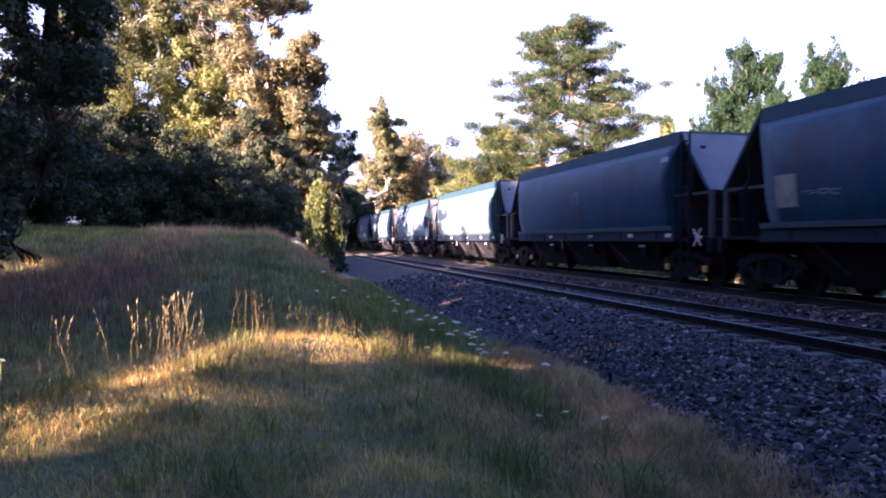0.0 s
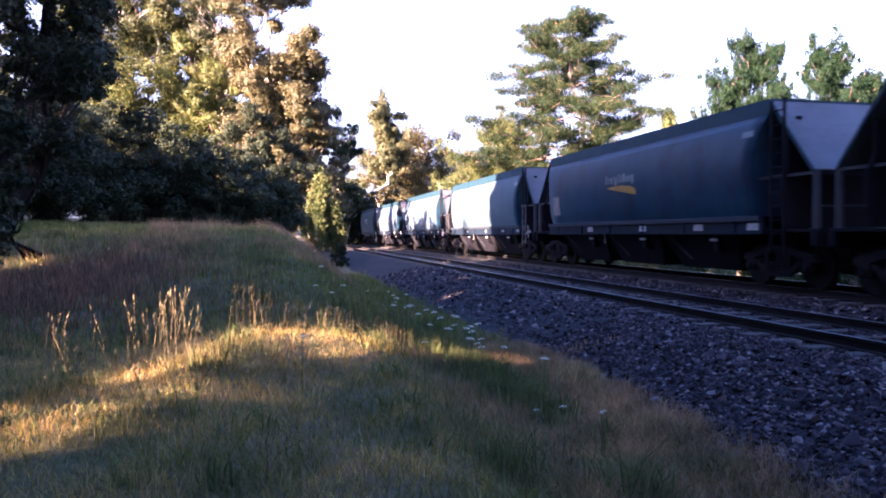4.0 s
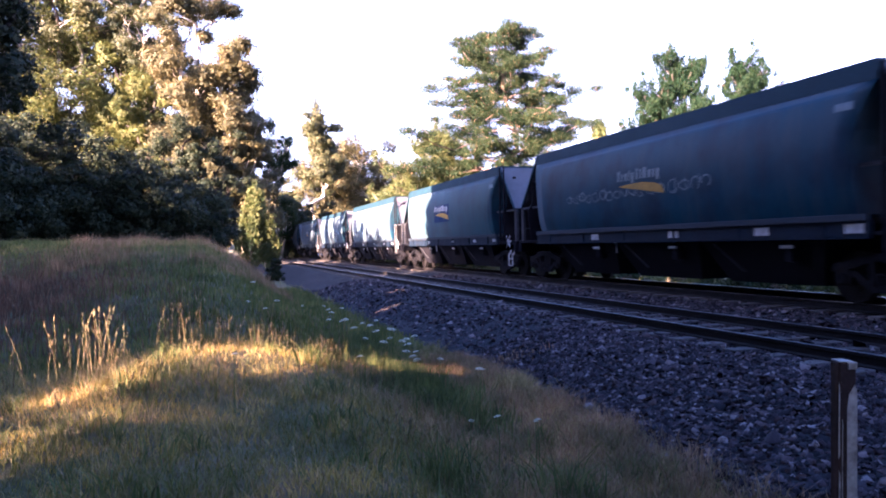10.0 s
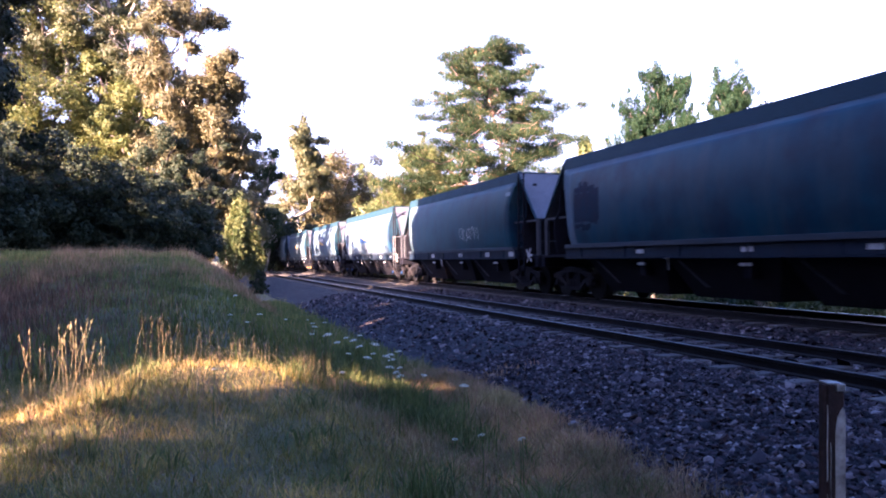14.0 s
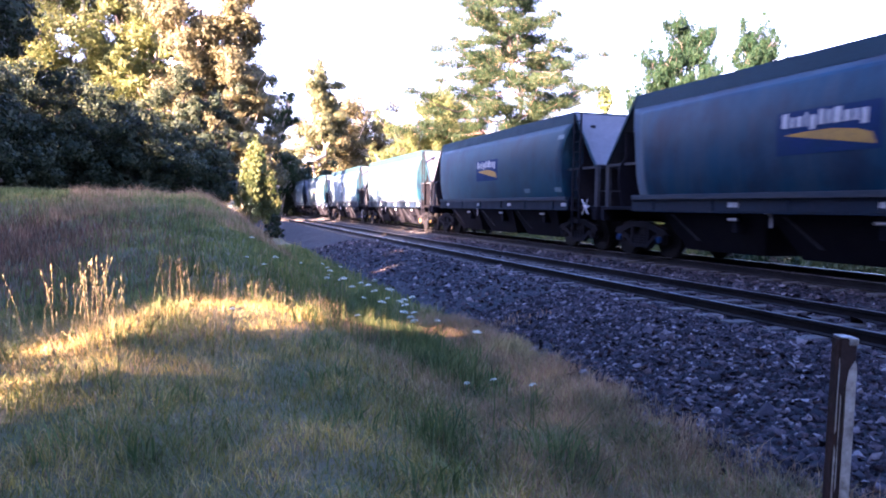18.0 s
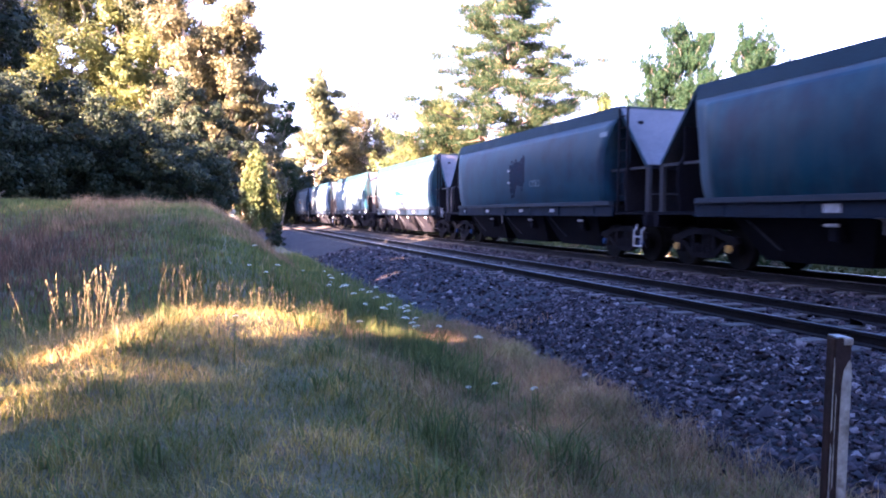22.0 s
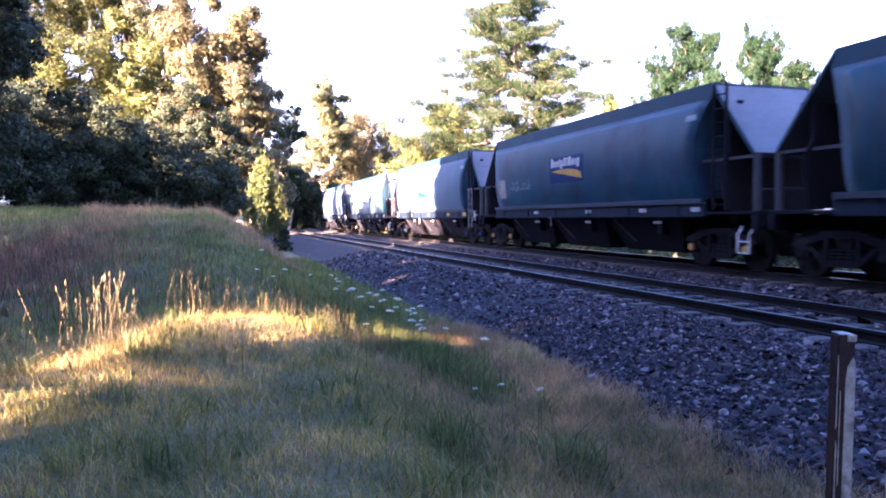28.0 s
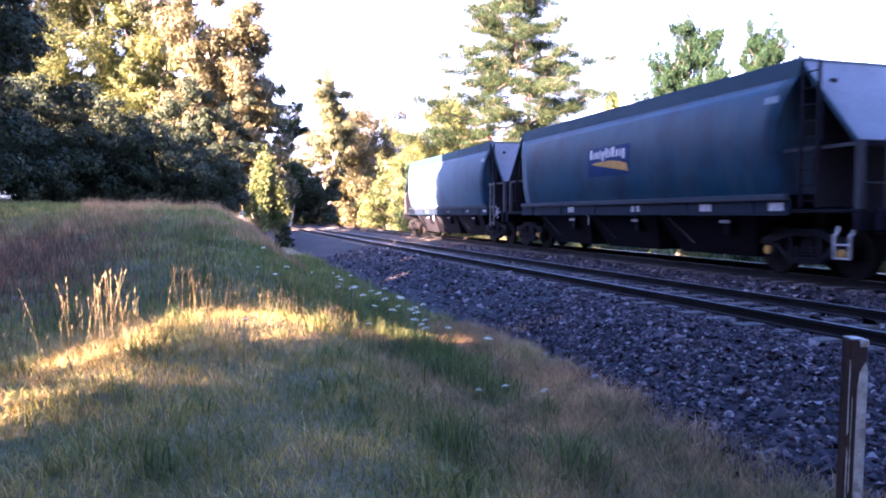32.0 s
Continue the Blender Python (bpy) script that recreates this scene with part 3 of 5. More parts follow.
def ladder_mesh(z0, z1, step=0.30):
    bm = bmesh.new()
    for y in (-0.20, 0.20):
        add_box(bm, -0.02, 0.02, y - 0.03, y + 0.03, z0, z1)
    z = z0 + 0.12
    while z < z1 - 0.05:
        add_tube(bm, (0, -0.19, z), (0, 0.19, z), 0.016, 6)
        z += step
    return bm


def cross_wheel_mesh(lean):
    bm = bmesh.new()
    for a in (lean, lean + 75):
        c, s = math.cos(radians(a)) * 0.27, math.sin(radians(a)) * 0.27
        add_tube(bm, (0, -c, -s), (0, c, s), 0.018, 6)
    add_tube(bm, (-0.03, 0, 0), (0.12, 0, 0), 0.04, 8)
    return bm


def stirrup_mesh():
    bm = bmesh.new()
    for y in (-0.17, 0.17):
        add_tube(bm, (0.10, y, 1.18), (0.06, y, 1.06), 0.024, 6)
        add_tube(bm, (0.06, y, 1.06), (0, y, 1.02), 0.024, 6)
        add_tube(bm, (0, y, 1.02), (0, y, 0.62), 0.024, 6)
    for z in (0.62, 0.86):
        add_tube(bm, (0, -0.17, z), (0, 0.17, z), 0.02, 6)
    return bm


def handle_mesh():
    bm = bmesh.new()
    add_box(bm, -0.02, 0.02, -0.16, 0.16, -0.03, 0.03, bevel=0.01)
    return bm


def hook_mesh():
    bm = bmesh.new()
    add_tube(bm, (0, 0.0, -0.14), (0, 0.0, 0.08), 0.02, 6)
    add_tube(bm, (0, 0.0, 0.08), (0, 0.07, 0.14), 0.02, 6)
    add_tube(bm, (0, 0.07, 0.14), (0, 0.18, 0.14), 0.02, 6)
    return bm


def on_side(y0, y1, z0, z1, proud=0.006, cells=(6, 3), outline=None):
    """A thin painted shape that follows the bulge of the near side. outline: 2D points in 0..1."""
    bm = bmesh.new()
    if outline is None:
        ny, nz = cells
        grid = [[bm.verts.new((-side_x(z0 + (z1 - z0) * j / nz) - proud, y0 + (y1 - y0) * i / ny, z0 + (z1 - z0) * j / nz)) for i in range(ny + 1)] for j in range(nz + 1)]
        for a, b in zip(grid, grid[1:]):
            for i in range(ny):
                bm.faces.new((a[i], b[i], b[i + 1], a[i + 1]))
    else:
        vs = []
        for u, v in outline:
            z = z0 + (z1 - z0) * v
            vs.append(bm.verts.new((-side_x(z) - proud, y0 + (y1 - y0) * u, z)))
        bm.faces.new(vs)
        bmesh.ops.triangulate(bm, faces=bm.faces[:])
    return bm


def logo(wagon, y, box_mat, faded=False):
    """A patch of colour with pale bars and a swoosh, in place of the owner's mark. The near end of the wagon is at low y."""
    if box_mat:
        part("painted_patch", shared("patch_" + box_mat.name, lambda: on_side(y - 1.12, y + 1.12, 2.24, 3.04, 0.014), box_mat), None, wagon)
    pale = GRAFF if faded else WHITE
    at = y + 1.00
    for i, (w, low, high) in enumerate(((0.15, 0.0, 0.27), (0.09, 0.0, 0.19), (0.14, 0.0, 0.19), (0.06, 0.0, 0.25), (0.14, -0.07, 0.19), (0.13, 0.0, 0.27), (0.08, 0.0, 0.24), (0.17, 0.0, 0.27), (0.14, 0.0, 0.19), (0.09, 0.0, 0.19), (0.14, -0.07, 0.19))):
        part("lettering_bar", shared("bar%d%s%.2f" % (i, pale.name, y), lambda: on_side(at - w, at, 2.74 + low, 2.74 + high, 0.020, (1, 2)), pale), None, wagon)
        at -= w + 0.055
    swoosh = [(1.0, 0.80), (0.75, 0.90), (0.45, 0.92), (0.2, 0.78), (0.04, 0.55), (0.0, 0.0), (0.14, 0.25), (0.35, 0.56), (0.6, 0.74)]
    part("swoosh", shared("swoosh%.2f" % y, lambda: on_side(y - 1.05, y + 0.95, 2.32, 2.68, 0.020, outline=swoosh), YELLOW), None, wagon, "yellow painted swoosh")


def scribble(wagon, y0, y1, z0, z1, seed, mat):
    """Illegible spray paint: loose loops and strokes of a thin line."""
    r = random.Random(seed)
    bm = bmesh.new()

    def stroke(points, wide):
        rows = []
        for i, (u, v) in enumerate(points):
            (au, av), (bu, bv) = points[max(i - 1, 0)], points[min(i + 1, len(points) - 1)]
            n = math.hypot(bu - au, bv - av) + 1e-6
            ou, ov = -(bv - av) / n * wide / 2, (bu - au) / n * wide / 2
            rows.append([bm.verts.new((-side_x(z) - 0.009, y, z)) for y, z in ((u - ou, v - ov), (u + ou, v + ov))])
        for (c, d), (e, f) in zip(rows, rows[1:]):
            bm.faces.new((c, d, f, e))

    y = y0
    while y < y1:
        w, lean = r.uniform(0.22, 0.42), r.uniform(-0.1, 0.1)
        low, high = z0 + r.uniform(0, 0.08), z1 - r.uniform(0, 0.10)
        mid, half = (low + high) / 2, (high - low) / 2
        turn, sweep = r.uniform(0, 360), r.choice((300, 420, 240))
        stroke([(y + w * (0.5 + 0.5 * math.cos(radians(turn + sweep * i / 14))) + lean * i / 14, mid + half * math.sin(radians(turn + sweep * i / 14)) * (1 - 0.25 * (i > 8))) for i in range(15)], r.uniform(0.022, 0.04))
        if r.random() < 0.7:
            stroke([(y + w * 0.2, low), (y + w * 0.35 + lean, mid), (y + w * 0.3 + lean, high + 0.04)], 0.03)
        y += w + r.uniform(-0.04, 0.10)
    part("spray_paint", bm, mat, wagon, "pale illegible spray paint")["kind"] = "stuff"


def stain_mesh(y, seed):
    """A blotch with a ragged outline."""
    r = random.Random(seed)
    bm = bmesh.new()
    z0, z1 = 2.35, 3.0
    for j in range(11):
        z0, z1 = min(max(z0 + r.uniform(-0.16, 0.16), 1.75), 2.6), min(max(z1 + r.uniform(-0.18, 0.18), 2.75), 3.3)
        strip = on_side(y + 0.12 * j, y + 0.12 * (j + 1), z0, z1, 0.005, (1, 4))
        me = bpy.data.meshes.new("strip")
        strip.to_mesh(me)
        strip.free()
        bm.from_mesh(me)
        bpy.data.meshes.remove(me)
    return bm


def bogie(wagon, y, caps):
    b = part("bogie", shared("bolster", lambda: box(-1.0, 1.0, -0.16, 0.16, 0.50, 0.84, bevel=0.02), BOGIE), None, wagon, "", pose(0, y, 0))
    for sx in (-1, 1):
        part("side_frame", shared("side_frame", side_frame_mesh, BOGIE), None, b, "", pose(sx * 1.02, 0, 0))
        for dy in (-0.19, 0.0, 0.19):
            part("spring", shared("springs", springs_mesh, BOGIE), None, b, "", pose(sx * 1.02, dy, -0.06))
        for dy in (-0.915, 0.915):
            cap = shared("axle_cap" + caps.name, lambda: add_tube(bmesh.new(), (-0.04, 0, 0), (0.04, 0, 0), 0.085, 14), caps)
            part("axle_cap", cap, None, b, "", pose(sx * 1.11, dy, 0.46))
    for dy in (-0.915, 0.915):
        part("wheelset", shared("wheelset", wheel_mesh, WHEEL), None, b, "", pose(0, dy, 0.46))
    part("brake_beam", shared("brake_beam", lambda: box(-0.9, 0.9, -0.04, 0.04, 0.30, 0.40), BOGIE), None, b)
    return b


def ends(wagon, sy, white_ladder, stirrup, cross):
    """All that stands at one end of a wagon; sy -1 is the end towards the camera."""
    turn = pose(0, 0, 0) if sy < 0 else pose(0, 0, 0, 0, 0, 180)

    def put(x, y, z, rz=0):
        return turn @ pose(x, y, z, 0, 0, rz)
    part("slope_sheet", shared("slope", slope_mesh, SLOPE), None, wagon, "dusty pale grey sloping end sheet", put(0, -HALF, 0))
    for sx in (-0.85, 0.85):
        part("lifting_lug", shared("lug", lug_mesh, FRAME), None, wagon, "", put(sx, -HALF - 0.33, 3.64))
    for sx in (-1, 1):
        part("sheet_flange", shared("flange", flange_mesh, BAND), None, wagon, "", put(sx * 1.285, -HALF, 0))
        part("end_post", shared("end_post", lambda: box(-0.05, 0.05, -0.07, 0.07, 1.26, 2.46, bevel=0.01), GREYP), None, wagon, "", put(sx * 1.22, -HALF - 1.33, 0))
        part("end_rail", shared("end_rail", lambda: box(-0.03, 0.03, 0, 1.70, -0.03, 0.03), GREYP), None, wagon, "", put(sx * 1.24, -HALF - 1.29, 2.40))
    part("end_beam", shared("end_beam", lambda: box(-1.20, 1.20, -0.06, 0.06, 2.36, 2.45), FRAME), None, wagon, "", put(0, -HALF - 1.33, 0))
    part("back_sheet", shared("back_sheet", back_sheet_mesh, FRAME), None, wagon, "", put(0, -HALF, 0))
    part("platform", shared("platform", lambda: box(-1.33, 1.33, -0.95, 0.90, 1.20, 1.27, bevel=0.01), FRAME), None, wagon, "", put(0, -HALF - 0.55, 0))
    part("headstock", shared("headstock", lambda: box(-1.36, 1.36, -0.09, 0.09, 0.90, 1.195, bevel=0.02), FRAME), None, wagon, "", put(0, -HALF - 1.40, 0))
    part("handrail", shared("handrail", lambda: add_tube(add_tube(bmesh.new(), (-1.2, 0, 1.72), (1.2, 0, 1.72), 0.018, 6), (-1.2, 0, 1.32), (-1.2, 0, 1.72), 0.018, 6), GREYP), None, wagon, "", put(0, -HALF - 1.42, 0))
    part("coupler", shared("coupler", lambda: add_box(box(-0.09, 0.09, -0.35, 0.3, 0.80, 1.0, bevel=0.02), -0.17, 0.17, -0.36, -0.14, 0.74, 1.06, bevel=0.04), BOGIE), None, wagon, "", put(0, -HALF - 1.28, 0))
    part("ladder", shared("ladder_up", lambda: ladder_mesh(2.47, 4.02), GREYP if white_ladder else FRAME), None, wagon, "", put(-1.36, -HALF - 0.34, 0))
    key = ("ladder_white" if white_ladder else "ladder_low") + ("_short" if stirrup else "")
    part("ladder", shared(key, lambda: ladder_mesh(1.30 if stirrup else 0.74, 2.45), LADDERP if white_ladder else FRAME), None, wagon, "grey-white painted lower ladder" if white_ladder else "", put(-1.37, -HALF - 0.34, 0))
    if stirrup:
        part("foot_step", shared("stirrup", stirrup_mesh, WHITE), None, wagon, "white tubular foot step", put(-1.40, -HALF - 1.15, -0.22))
    if cross:
        part("brake_wheel", shared("cross%d" % cross, lambda: cross_wheel_mesh(cross), WHITE), None, wagon, "white crossed brake wheel", put(-1.42, -HALF - 1.0, 1.27))


def coal_wagon(k, mark=None, faded=False, white_ladder=False, stirrup=False, cross=50, far_cross=0, caps=None, extras=(), what="", plates=(-6.05, -3.9, -1.05, 2.57)):
    wagon = thing("coal_wagon", what, "coal wagon", pose(TRACK_FAR, train_y(0, k), FAR_LIFT), "wagons of the coal train")
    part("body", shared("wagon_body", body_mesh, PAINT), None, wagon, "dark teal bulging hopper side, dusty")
    part("coaming", shared("coaming", coaming_mesh, BAND), None, wagon)
    for sx in (-1, 1):
        part("side_sill", shared("side_sill%d" % sx, lambda: box(min(sx * 1.30, sx * 1.39), max(sx * 1.30, sx * 1.39), -6.35, 6.35, 1.185, 1.46, bevel=0.008), SILLP), None, wagon)
        part("sill_lip", shared("sill_lip%d" % sx, lambda: box(min(sx * 1.30, sx * 1.45), max(sx * 1.30, sx * 1.45), -6.30, 6.30, 1.463, 1.568, bevel=0.006), LIP), None, wagon)
        part("sill_lip", shared("sill_foot%d" % sx, lambda: box(min(sx * 1.30, sx * 1.43), max(sx * 1.30, sx * 1.43), -6.35, 6.35, 1.155, 1.182), SILLP), None, wagon)
    part("lip_edge", shared("lip_edge", lambda: box(-1.462, -1.452, -6.30, 6.30, 1.455, 1.475), GREYP), None, wagon)
    for y in range(-5, 6, 2):
        part("sill_bracket", shared("sill_bracket", lambda: box(-1.425, -1.388, -0.03, 0.03, 1.19, 1.455), SILLP), None, wagon, "", pose(0, y * 1.08, 0))
    part("centre_sill", shared("centre_sill", lambda: box(-0.26, 0.26, -7.75, 7.75, 0.86, 1.22), FRAME), None, wagon)
    for y in (-3.55, 0.0, 3.55):
        part("hopper_chute", shared("chute", chute_mesh, FRAME), None, wagon, "", pose(0, y, 0))
        part("stiffener", shared("rib", rib_mesh, GREYP), None, wagon, "", pose(0, y, 0))
        part("door_handle", shared("handle", handle_mesh, WHITE), None, wagon, "white-painted door lever", pose(-1.31, y - 0.9, 1.02))
        part("lever_bracket", shared("lever_bracket", lambda: box(-0.12, 0.12, -0.10, 0.10, 0.72, 1.18, bevel=0.02), FRAME), None, wagon, "", pose(-1.15, y - 0.9, 0))
    part("air_hook", shared("hook", hook_mesh, WHITE), None, wagon, "", pose(-1.33, 1.55, 1.02))
    for y in plates:
        part("data_panel", shared("plate_s" if k % 3 else "plate_l", lambda: box(-0.012, 0.0, -0.15 if k % 3 else -0.19, 0.15 if k % 3 else 0.19, -0.05 if k % 3 else -0.08, 0.05 if k % 3 else 0.08), WHITE), None, wagon, "", pose(-1.392, y, 1.325))
    part("end_card", shared("end_card", lambda: on_side(-6.12, -5.72, 3.33, 3.47, 0.006, (1, 2)), GRAFF), None, wagon)
    for sy in (-1, 1):
        bogie(wagon, sy * 6.45, caps or BOGIE)
    ends(wagon, -1, white_ladder, stirrup, cross)
    ends(wagon, 1, False, False, far_cross)
    if mark:
        logo(wagon, 0.17, None if mark == "plain" else mark, faded)
    for kind, *v in extras:
        if kind == "spray":
            scribble(wagon, *v)
        elif kind == "notice":
            part("notice", shared("notice", lambda: on_side(5.1, 5.75, 1.88, 2.56, 0.006, (2, 2)), TANP), None, wagon, "weathered pale notice panel")
        elif kind == "plates":
            for y in v:
                part("marker_plate", shared("marker_plate", lambda: box(-0.012, 0.0, -0.21, 0.21, -0.075, 0.075), YELLOW), None, wagon, "orange-yellow marker plate", pose(-1.394, y, 1.325))
        elif kind == "cards":
            for y in v:
                part("data_card", shared("data_card%.1f" % y, lambda: on_side(y - 0.22, y + 0.22, 1.72, 1.86, 0.006, (1, 2)), GRAFF), None, wagon)
        elif kind == "tags":
            for y in v:
                for z in (2.30, 2.72):
                    part("data_card", shared("tag%.1f" % z, lambda: on_side(y - 0.11, y + 0.11, z, z + 0.07, 0.012, (1, 1)), WHITE), None, wagon, "small white card")
        elif kind == "stain":
            part("paint_stain", shared("stain%.1f" % v[0], lambda: stain_mesh(v[0], int(v[0] * 10)), RUSTP), None, wagon, "dark rust-brown stain with a ragged edge")
    return wagon


PLAIN = "plain dark teal coal hopper wagon, dusty, on the far track"
MARKED = "dark teal coal hopper wagon with an owner's mark painted on"
SPRAYED = "dark teal coal hopper wagon with pale spray paint on it"
TRAIN = [
    coal_wagon(0, extras=[("notice",), ("spray", 3.9, 5.0, 2.05, 2.25, 3, GRAFF)], cross=0, what=SPRAYED),
    coal_wagon(1, extras=[("spray", -0.3, 0.1, 2.35, 2.95, 1, GRAFF)], cross=50, caps=YELLOW, what=PLAIN),
    coal_wagon(2, extras=[("stain", 3.4), ("stain", 4.6)], cross=60, what=PLAIN),
    coal_wagon(3, mark="plain", faded=True, extras=[("notice",)], cross=0, what=MARKED),
    coal_wagon(4, mark="plain", white_ladder=True, cross=85, far_cross=60, extras=[("notice",)], what=MARKED),
    coal_wagon(5, mark=PALEBLUE, cross=55, extras=[("spray", 0.9, 4.4, 2.15, 2.75, 5, GRAFF)], what=SPRAYED),
    coal_wagon(6, mark="plain", faded=True, cross=50, extras=[("spray", -2.6, 3.75, 2.28, 2.62, 6, GRAFF)], what=SPRAYED),
    coal_wagon(7, mark=NAVY, stirrup=True, cross=52, what=MARKED),
    coal_wagon(8, white_ladder=True, cross=70, far_cross=55, extras=[("stain", 4.3)], what=PLAIN),
    coal_wagon(9, white_ladder=False, cross=45, extras=[("spray", -3.2, -1.1, 1.88, 2.42, 9, WHITE)], what=SPRAYED),
    coal_wagon(10, mark=NAVY, white_ladder=True, cross=60, caps=BLUE, what=MARKED),
    coal_wagon(11, mark=BLUE, cross=50, plates=(-6.1, -1.86, 1.29, 5.2), extras=[("cards", -5.75, -3.45)], what=MARKED),
    coal_wagon(12, mark="plain", faded=True, cross=0, caps=YELLOW, extras=[("spray", -3.0, 1.2, 2.1, 2.6, 12, GRAFF)], what=SPRAYED),
    coal_wagon(13, stirrup=True, cross=0, caps=BLUE, plates=(-2.74, -0.33, 2.91, 5.52), extras=[("stain", -0.8), ("spray", -2.0, -1.3, 2.05, 2.4, 13, GRAFF), ("tags", 0.58)], what=PLAIN),
    coal_wagon(14, mark=BLUE, plates=(-5.9, -2.41, 0.92, 4.6), cross=52, far_cross=50, what=MARKED),
    coal_wagon(15, extras=[("spray", -1.5, 4.9, 2.2, 2.6, 15, GRAFF)], cross=0, what=SPRAYED),
    coal_wagon(16, mark=NAVY, stirrup=True, cross=0, far_cross=62, caps=YELLOW, extras=[("notice",), ("spray", 2.9, 4.6, 2.1, 2.5, 16, GRAFF)], what=MARKED),
    coal_wagon(17, mark=BLUE, white_ladder=True, cross=58, far_cross=55, caps=BLUE, plates=(-0.40, 2.96, 6.2), extras=[("plates", -6.10, -3.77)], what=MARKED),
    coal_wagon(18, mark=BLUE, stirrup=True, cross=0, caps=YELLOW, what=MARKED),
    coal_wagon(19, white_ladder=True, cross=65, far_cross=0, what="last dark teal coal hopper wagon of the train"),
]

# ---- trees ----
# gaps in the canopy that let the low sun through: x, y, z of a sunlit spot, radius
SUN_GAPS = [(-0.25, 8.6, 0.13, 0.27), (0.35, 8.9, 0.08, 0.24), (0.9, 8.75, -0.02, 0.20), (1.4, 8.8, -0.12, 0.12), (-0.55, 8.1, 0.08, 0.26), (-0.78, 7.55, 0.02, 0.23), (-0.92, 7.0, -0.06, 0.17), (-1.05, 6.5, -0.08, 0.12), (-1.35, 6.0, -0.2, 0.06),
            (-0.1, 8.9, 0.50, 0.11), (-1.35, 8.0, 0.45, 0.15), (-2.0, 7.4, 0.1, 0.12),
            (4.5, 21.6, -0.45, 0.26), (5.1, 22.8, -0.35, 0.30), (5.8, 24.0, -0.25, 0.26), (4.7, 20.2, -0.42, 0.16)]
# and small chinks that dapple the verge
chinks = random.Random(17)
SUN_GAPS += [(chinks.uniform(-2.1, -1.1), chinks.uniform(5.6, 7.2), -0.25, chinks.uniform(0.03, 0.05)) for _ in range(13)]
SUN_V = np.array(TO_SUN)


def sunny(points, extra=0.0):
    """True where something would stand in the way of the sun for one of those places."""
    hit = np.zeros(len(points), dtype=bool)
    for x, y, z, r in SUN_GAPS:
        d = points - np.array([x, y, z])
        along = d @ SUN_V
        off = d - along[:, None] * SUN_V
        hit |= (along > 3) & ((off ** 2).sum(1) < (r + extra) ** 2)
    return hit


def in_the_sun(v):
    """True for the triangles (n, 3, 3) whose shadow would fall on one of those places."""
    a = np.cross(SUN_V, (0, 0, 1.0))
    a /= np.linalg.norm(a)
    flat = np.stack([v @ a, v @ np.cross(a, SUN_V)], -1)
    deep = v.mean(1) @ SUN_V
    hit = np.zeros(len(v), dtype=bool)
    for x, y, z, r in SUN_GAPS:
        spot = np.array([x, y, z])
        q = flat - np.array([spot @ a, spot @ np.cross(a, SUN_V)])
        near = np.full(len(v), 9e9)
        turn = []
        for i in range(3):
            p, e = q[:, i], q[:, (i + 1) % 3] - q[:, i]
            t = np.clip(-(p * e).sum(1) / ((e * e).sum(1) + 1e-12), 0, 1)
            near = np.minimum(near, ((p + e * t[:, None]) ** 2).sum(1))
            turn.append(p[:, 0] * e[:, 1] - p[:, 1] * e[:, 0] > 0)
        within = (turn[0] == turn[1]) & (turn[1] == turn[2])
        hit |= (deep - spot @ SUN_V > 3) & (within | (near < r * r))
    return hit


def leaves_mesh(name, centres, size, mat, rng, flat=0.0, slim=0.5, face=None, at=None, needle=False):
    """Small leaf tufts at the centres, turned at random or mostly towards face."""
    n = len(centres)
    a = rng.normal(size=(n, 3))
    a[:, 2] *= 1 - flat
    if face is not None:
        out = face + rng.normal(size=(n, 3)) * 0.38
        out /= np.linalg.norm(out, axis=1, keepdims=True)
        a -= (a * out).sum(1, keepdims=True) * out
    if needle:                                   # needles point upwards and out
        a[:, 2] = np.abs(a[:, 2]) + 0.5
    a /= np.linalg.norm(a, axis=1, keepdims=True)
    b = np.cross(a, rng.normal(size=(n, 3)) if face is None else out)
    b /= np.linalg.norm(b, axis=1, keepdims=True) + 1e-9
    s = size * rng.uniform(0.55, 1.35, size=(n, 1))
    v = np.stack([centres + a * s, centres - a * s * 0.6 + b * s * slim, centres - a * s * 0.6 - b * s * slim], 1)
    if at is not None:
        v = v[~in_the_sun(v + at)]
        n = len(v)
    return mesh_np(name, v.reshape(-1, 3), np.arange(3 * n).reshape(n, 3), mat)


def tube_path(bm, pts, radii, n=7):
    rings = []
    for i, (p, r) in enumerate(zip(pts, radii)):
        d = (pts[min(i + 1, len(pts) - 1)] - pts[max(i - 1, 0)])
        turn = Vector(d).to_track_quat("Z", "Y").to_matrix()
        rings.append([bm.verts.new(Vector(p) + turn @ Vector((r * math.cos(2 * math.pi * j / n), r * math.sin(2 * math.pi * j / n), 0))) for j in range(n)])
    for a, b in zip(rings, rings[1:]):
        for j in range(n):
            bm.faces.new((a[j], a[(j + 1) % n], b[(j + 1) % n], b[j])).smooth = True
    bm.faces.new(rings[-1])


def clear_of_sun(path, at):
    fine = np.concatenate([path + (np.roll(path, -1, 0) - path) * f for f in (0, 0.25, 0.5, 0.75)])[:-3]
    return not sunny(fine + at, 0.15).any()


def limb_path(rng, start, end, sag, steps=6):
    t = np.linspace(0, 1, steps)[:, None]
    p = start + (end - start) * t
    wob = rng.normal(size=(steps, 3)) * np.linalg.norm(end - start) * 0.05
    wob[0] = wob[-1] = 0
    p = p + wob
    p[:, 2] += sag * np.sin(t[:, 0] * math.pi)
    return p


